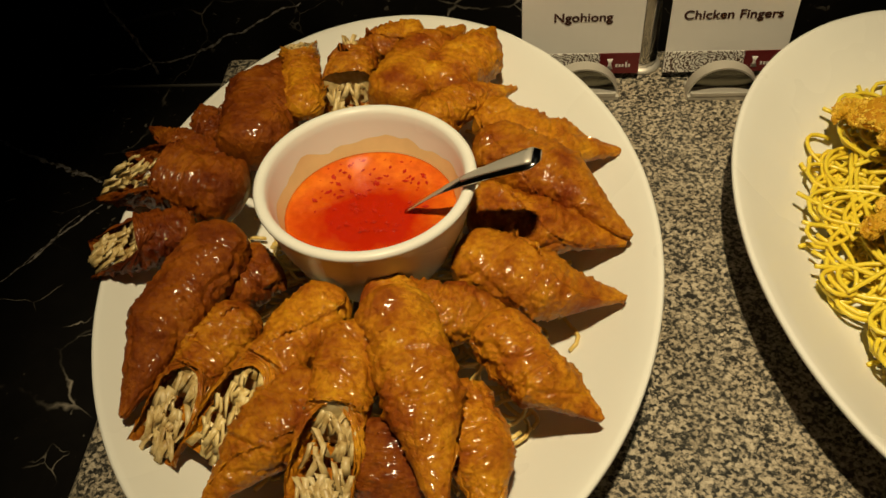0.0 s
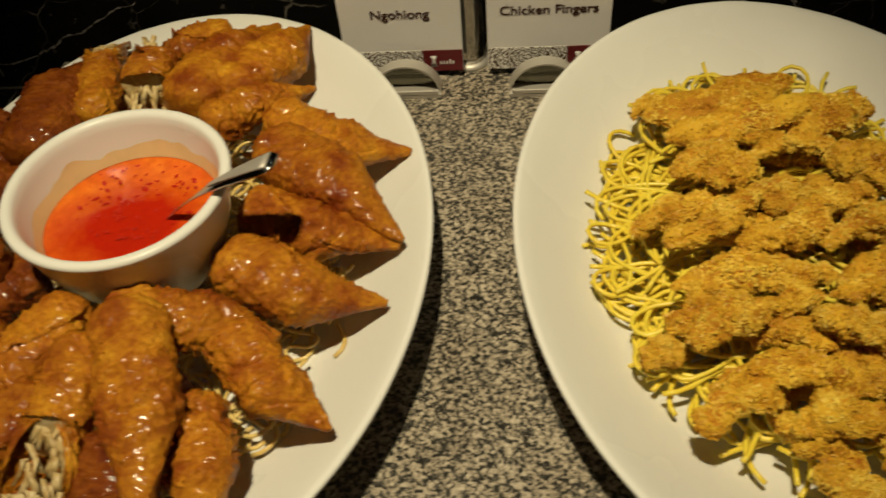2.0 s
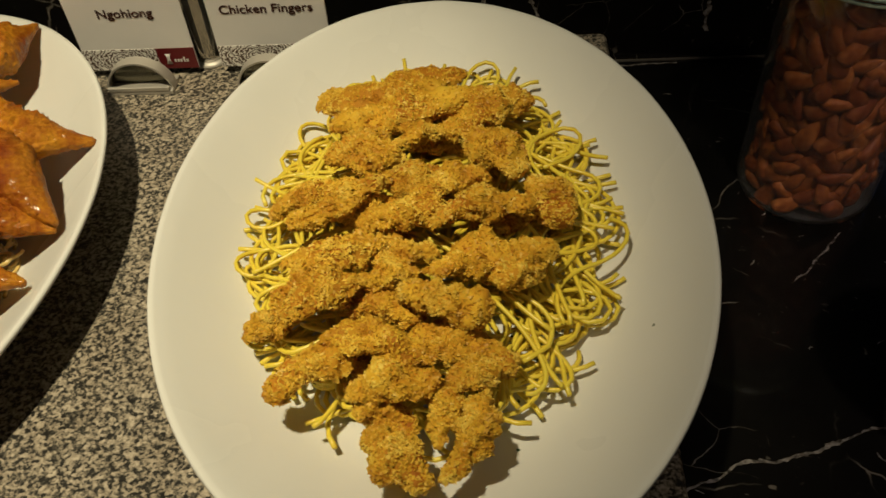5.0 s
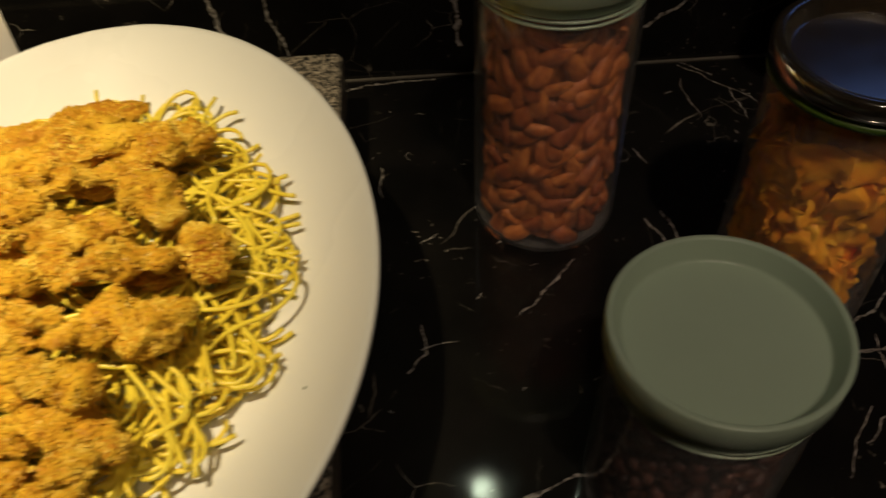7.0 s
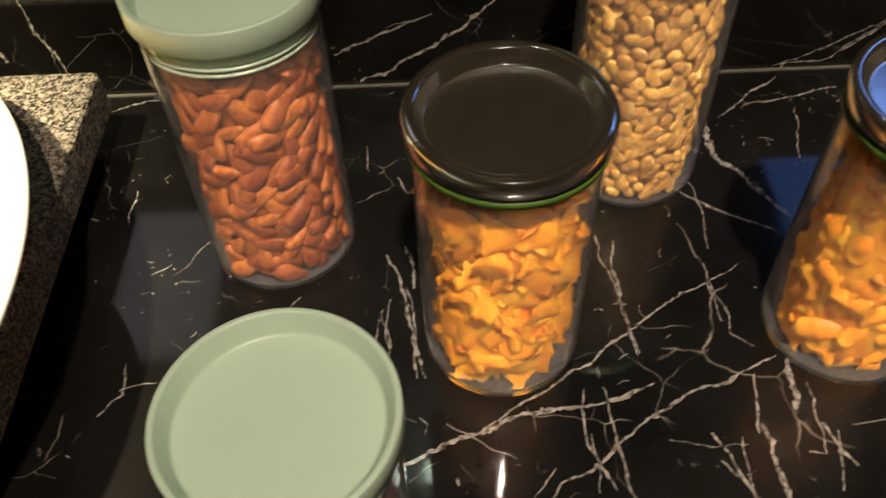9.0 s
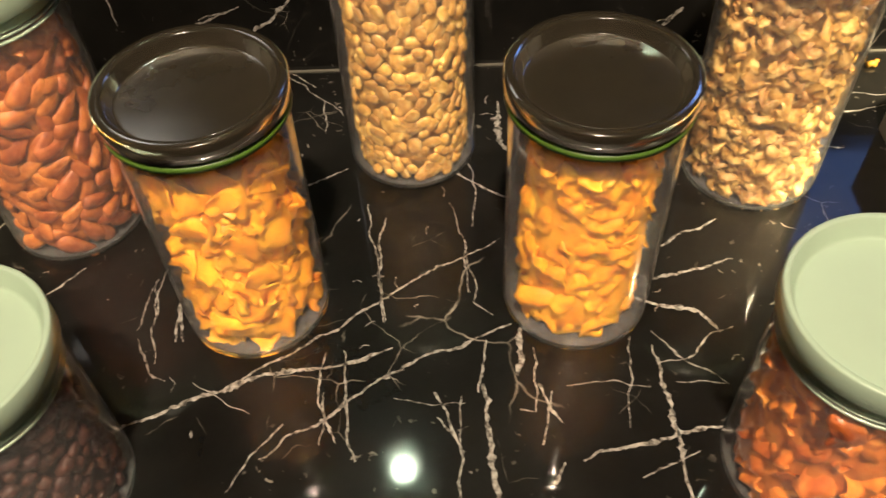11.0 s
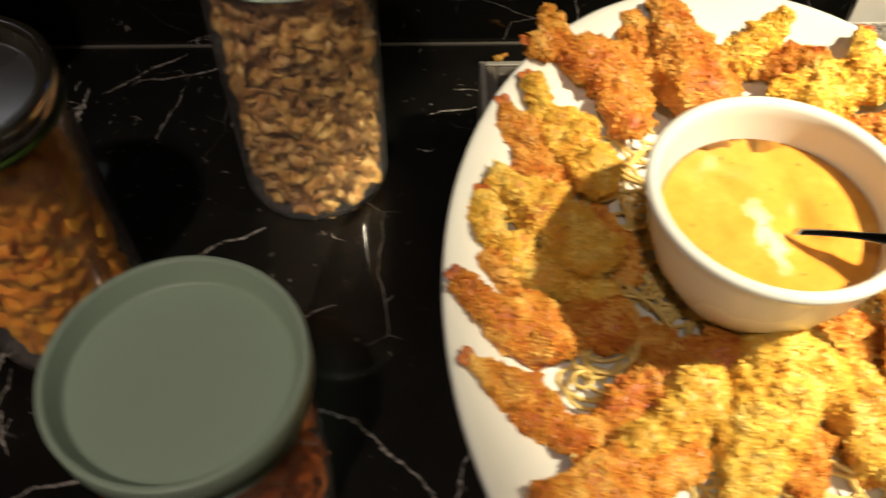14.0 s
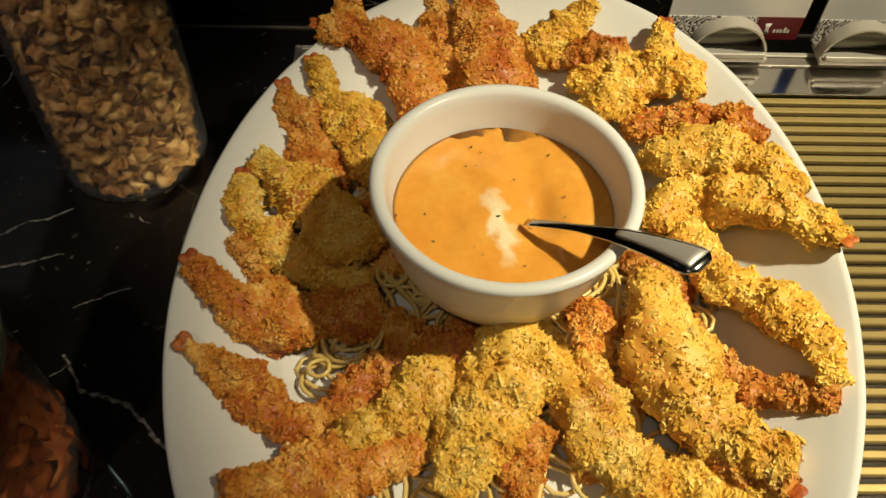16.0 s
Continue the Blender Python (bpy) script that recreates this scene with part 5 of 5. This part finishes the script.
def lid_dark(e, z, R):
    prof = [(0.0, z - 0.009), (R - 0.0130, z - 0.009), (R - 0.0115, z - 0.009), (R - 0.0111, z - 0.0089), (R - 0.0107, z - 0.0084), (R - 0.0078, z - 0.0020), (R - 0.0074, z - 0.0012), (R - 0.0066, z - 0.0004), (R - 0.0050, z), (R - 0.0012, z), (R, z - 0.0015), (R - 0.0005, z - 0.012), (R - 0.003, z - 0.0145), (R - 0.005, z - 0.015), (0.0, z - 0.015)]
    lid = obj("lid", *lathe(prof, 72), SMOKE, e)
    tagged(lid, "glossy smoky black plastic lid")
    obj("gasket", *lathe([(R - 0.0075, z - 0.0152), (R - 0.0012, z - 0.0156), (R - 0.0010, z - 0.0190), (R - 0.0075, z - 0.0196)], 64), GASKET, lid)
    obj("plug", *lathe([(R - 0.0105, z - 0.0152), (R - 0.0080, z - 0.0152), (R - 0.0080, z - 0.024), (R - 0.0105, z - 0.024), (R - 0.0105, z - 0.0152)], 48), SMOKE, lid)


def jar(x, y, top, R, lid, label):
    e = tagged(empty("storage_jar", x, y, TOP), label, "jar", "lidded storage jars on the counter")
    h = top - TOP
    rb, zt = R - 0.0035, h - (0.0168 if lid is lid_mint else 0.0198)
    prof = [(0.0, 0.0006), (rb - 0.010, 0.0004), (rb - 0.004, 0.002), (rb - 0.0008, 0.006), (rb, 0.012), (rb, 0.014), (rb, zt - 0.002), (rb, zt - 0.0006), (rb - 0.0009, zt), (rb - 0.0018, zt - 0.0006), (rb - 0.0018, zt - 0.002), (rb - 0.0018, 0.014), (rb - 0.0018, 0.012), (rb - 0.003, 0.0065), (rb - 0.008, 0.0045), (0.0, 0.004)]
    ob = obj("body", *lathe(prof, 72), JAR, e)
    ob.visible_shadow = False
    tagged(ob, "clear plastic jar body")
    lid(e, h, R)
    return rb - 0.0045


def almond_mesh(rnd):
    k, fl = rnd.uniform(0.92, 1.1), rnd.uniform(0.45, 0.62)
    v, f = tube([(0.0138 * k * math.cos(math.pi * (1 - i / 11)), 0, 0) for i in range(12)], lambda s: 0.0066 * max(0.02, math.sin(math.pi * s ** 0.66)) ** 0.95, 10, fl)
    return [p + p.normalized() * 0.0007 * noise.noise(Vector((p.x * 90, p.y * 420, p.z * 420 + k * 9))) for p in v], f


def peanut_mesh(rnd):
    k = rnd.uniform(0.8, 1.15)
    v, f = tube([(0.0066 * k * math.cos(math.pi * (1 - i / 8)), 0, 0) for i in range(9)], lambda s: 0.0050 * max(0.04, math.sin(math.pi * s)) ** 0.6, 8, rnd.choice((0.42, 0.55, 0.95)))
    if k > 0.95:  # a split half shows its flat face
        v = [Vector((p[0], p[1], min(p[2], 0.0008))) for p in v]
    return v, f


def walnut_mesh(rnd):
    """A broken, brain-folded flake of walnut."""
    L, c = rnd.uniform(0.006, 0.0125), rnd.uniform(0, 6)
    v, f = tube([(L * (i / 9 - 0.5) * 2, 0.003 * math.sin(i * 0.8 + c), 0.002 * math.cos(i * 1.1 + c)) for i in range(10)], lambda s: 0.0064 * (0.35 + 0.65 * math.sin(math.pi * s)) * (1 + 0.30 * math.sin(15 * s + c)), 10, rnd.choice((0.22, 0.35, 0.5)))
    o = Vector((rnd.random() * 9, 0, 0))
    return [p + p.normalized() * (0.0062 * noise.noise(p * 210 + o) + 0.0022 * noise.noise(p * 480 + o)) + Vector((0, 0, 0.0045 * noise.noise(p * 150 + o * 3))) for p in v], f


def mango_mesh(rnd):
    """A thin curled strip with a frilled edge."""
    L, w, c = rnd.uniform(0.017, 0.026), rnd.uniform(0.010, 0.016), rnd.uniform(0, 6)
    pts = [(L * (i / 14 * 2 - 1), 0.004 * math.sin(i * 0.36 + c), 0.004 * math.sin(i * 0.6 + 2 * c)) for i in range(15)]
    v, f = tube(pts, lambda s: w * (0.30 + 0.70 * math.sin(math.pi * (0.08 + 0.84 * s))) * (1 + 0.24 * math.sin(9 * s + c) + 0.14 * math.sin(23 * s + 2 * c)), 18, 0.16)
    o = Vector((c, c, 0))
    return [p + Vector((0, 0, 0.0078 * noise.noise(p * 125 + o) * min(1, abs(p.y) / 0.005) + 0.002 * noise.noise(p * 320 + o))) for p in v], f


def chunk_mesh(rnd):
    """A flat torn chunk with curled, frilled edges."""
    v, f = tube([(0.0150 * (i / 10 - 0.5) * 2, 0.003 * math.sin(i * 0.6), 0) for i in range(11)], lambda s: 0.0125 * (0.40 + 0.60 * math.sin(math.pi * s)) * (1 + 0.2 * math.sin(13 * s)), 16, 0.24)
    o = Vector((rnd.random() * 9, 0, 0))
    return [p + p.normalized() * 0.0050 * noise.noise(p * 95 + o) + Vector((0, 0, 0.0062 * noise.noise(p * 130 + o * 2))) for p in v], f


def raisin_mesh(rnd):
    v, f = tube([(0.0055 * math.cos(math.pi * (1 - i / 6)), 0, 0) for i in range(7)], lambda s: 0.0044 * max(0.1, math.sin(math.pi * s)) ** 0.6, 8, 0.8)
    o = Vector((rnd.random() * 9, 0, 0))
    return [p + p.normalized() * 0.0015 * noise.noise(p * 330 + o) for p in v], f


def filling(name, piece, x, y, rin, level, make, material, around, rows, depth, seed, label, tilt=0.5, rough_top=0.0, core=0.80):
    """Pieces packed against the jar's wall, over a core of the same stuff."""
    rnd = random.Random(seed)
    e = tagged(empty(name, x, y, TOP + 0.0095), label, name.replace("_", " "))
    kinds = []
    for i in range(5):
        v, f = make(rnd)
        v = [Vector(p) - Vector((0, 0, (p[0] ** 2 + 0.4 * p[1] ** 2) / (2 * rin))) for p in v]
        ob = obj(piece, v, f, material, e)
        kinds.append(ob.data)
        bpy.data.objects.remove(ob)
    h = level - TOP - 0.0105
    for r in range(rows):
        for k in range(around):
            a = 2 * math.pi * (k + 0.5 * (r % 2) + rnd.uniform(-0.25, 0.25)) / around
            rad = rin - depth * (rnd.uniform(0.80, 1.45) if depth > 0.007 else rnd.uniform(0.75, 1.5))
            z = depth * 0.8 + (h - depth) * (r + rnd.uniform(-0.3, 0.3)) / max(rows - 1, 1)
            z = max(depth * 0.7, z)
            if rough_top and r > rows - 3:
                z += rough_top * (noise.noise(Vector((math.cos(a) * 1.3, math.sin(a) * 1.3, seed))))
            z = min(z, h - (0.014 if depth > 0.007 else depth * 0.2))
            ob = new(piece, kinds[rnd.randrange(5)])
            ob.parent = e
            roll = rnd.uniform(-tilt, tilt) + (rnd.choice((0, 1.3)) if tilt > 0.8 else 0)
            lie = Matrix.Rotation(a, 4, "Z") @ Matrix.Rotation(math.pi / 2, 4, "Y") @ Matrix.Rotation(math.pi / 2 + roll, 4, "Z") @ Matrix.Rotation(rnd.uniform(-0.35, 0.35), 4, "Y")
            ob.matrix_basis = Matrix.Translation((rad * math.cos(a), rad * math.sin(a), z)) @ lie @ Matrix.Scale(rnd.uniform(0.78, 1.22), 4)
    for _ in range(around * 2):  # the heap's top
        a, rad = rnd.uniform(0, 6.28), (rin - depth * 2) * math.sqrt(rnd.random())
        ob = new(piece, kinds[rnd.randrange(5)])
        ob.parent = e
        ob.matrix_basis = Matrix.Translation((rad * math.cos(a), rad * math.sin(a), h - depth * 0.6 + rnd.uniform(0, depth * 0.5))) @ Matrix.Rotation(rnd.uniform(0, 6.28), 4, "Z") @ Matrix.Rotation(rnd.uniform(-0.25, 0.25), 4, "X")
    prof = [(0.0, 0.001), (rin * core, 0.001), (rin * core, h * 0.5), (rin * core * 0.98, h - depth * 1.2), (0.0, h - depth * 0.8)]
    v, f = lathe([(r, z) for r, z in prof[:2]] + [(rin * core, h * i / 14) for i in range(1, 13)] + prof[3:], 40)
    v = [Vector(p) + Vector((p[0], p[1], 0)) * 0.16 * noise.noise(Vector(p) * 140) for p in v]
    tagged(obj("packed_inside", v, f, material, e), kind="stuff")


BIG, MID, LOW = 1.127, 1.1055, 1.060
r = jar(0.602, 0.513, BIG, 0.0565, lid_mint, "clear jar of almonds with mint green lid on marble")
filling("almonds", "almond", 0.602, 0.513, r, 1.086, almond_mesh, ALMOND, 15, 16, 0.0052, 31, "brown whole almonds filling a clear jar", 0.9)
r = jar(0.645, 0.276, LOW, 0.0560, lid_mint, "low clear jar of raisins with mint green lid")
filling("raisins", "raisin", 0.645, 0.276, r, 1.020, raisin_mesh, RAISIN, 24, 11, 0.005, 32, "dark wrinkled raisins filling a clear jar", 0.9)
r = jar(0.757, 0.418, MID, 0.0550, lid_dark, "clear jar of dried mango with smoky black lid")
filling("dried_mango", "mango_strip", 0.757, 0.418, r, 1.058, mango_mesh, MANGO, 10, 12, 0.0090, 33, "orange dried mango strips loosely filling a jar", 1.0, 0.030, 0.78)
r = jar(0.868, 0.577, BIG, 0.0555, lid_mint, "clear jar of roasted peanuts with mint green lid")
filling("peanuts", "peanut", 0.868, 0.577, r, 1.100, peanut_mesh, PEANUT, 22, 24, 0.0045, 34, "pale roasted peanuts filling a clear jar", 1.7)
r = jar(0.985, 0.416, MID, 0.0550, lid_dark, "clear jar of dried fruit chunks with smoky black lid")
filling("dried_fruit", "fruit_chunk", 0.985, 0.416, r, 1.066, chunk_mesh, MANGO, 10, 11, 0.0090, 35, "orange dried fruit chunks filling a clear jar", 1.1, 0.010, 0.80)
r = jar(1.139, 0.541, BIG, 0.0570, lid_mint, "clear jar of walnut pieces with mint green lid")
filling("walnut_pieces", "walnut", 1.139, 0.541, r, 1.098, walnut_mesh, WALNUT, 20, 18, 0.0055, 36, "broken golden walnut pieces filling a clear jar", 1.2)
r = jar(1.114, 0.279, 1.070, 0.0575, lid_mint, "low clear jar of dried papaya with mint green lid")
filling("dried_papaya", "papaya_strip", 1.114, 0.279, r, 1.028, mango_mesh, PAPAYA, 9, 8, 0.0075, 37, "reddish dried papaya strips filling a clear jar", 1.2, 0.008, 0.86)
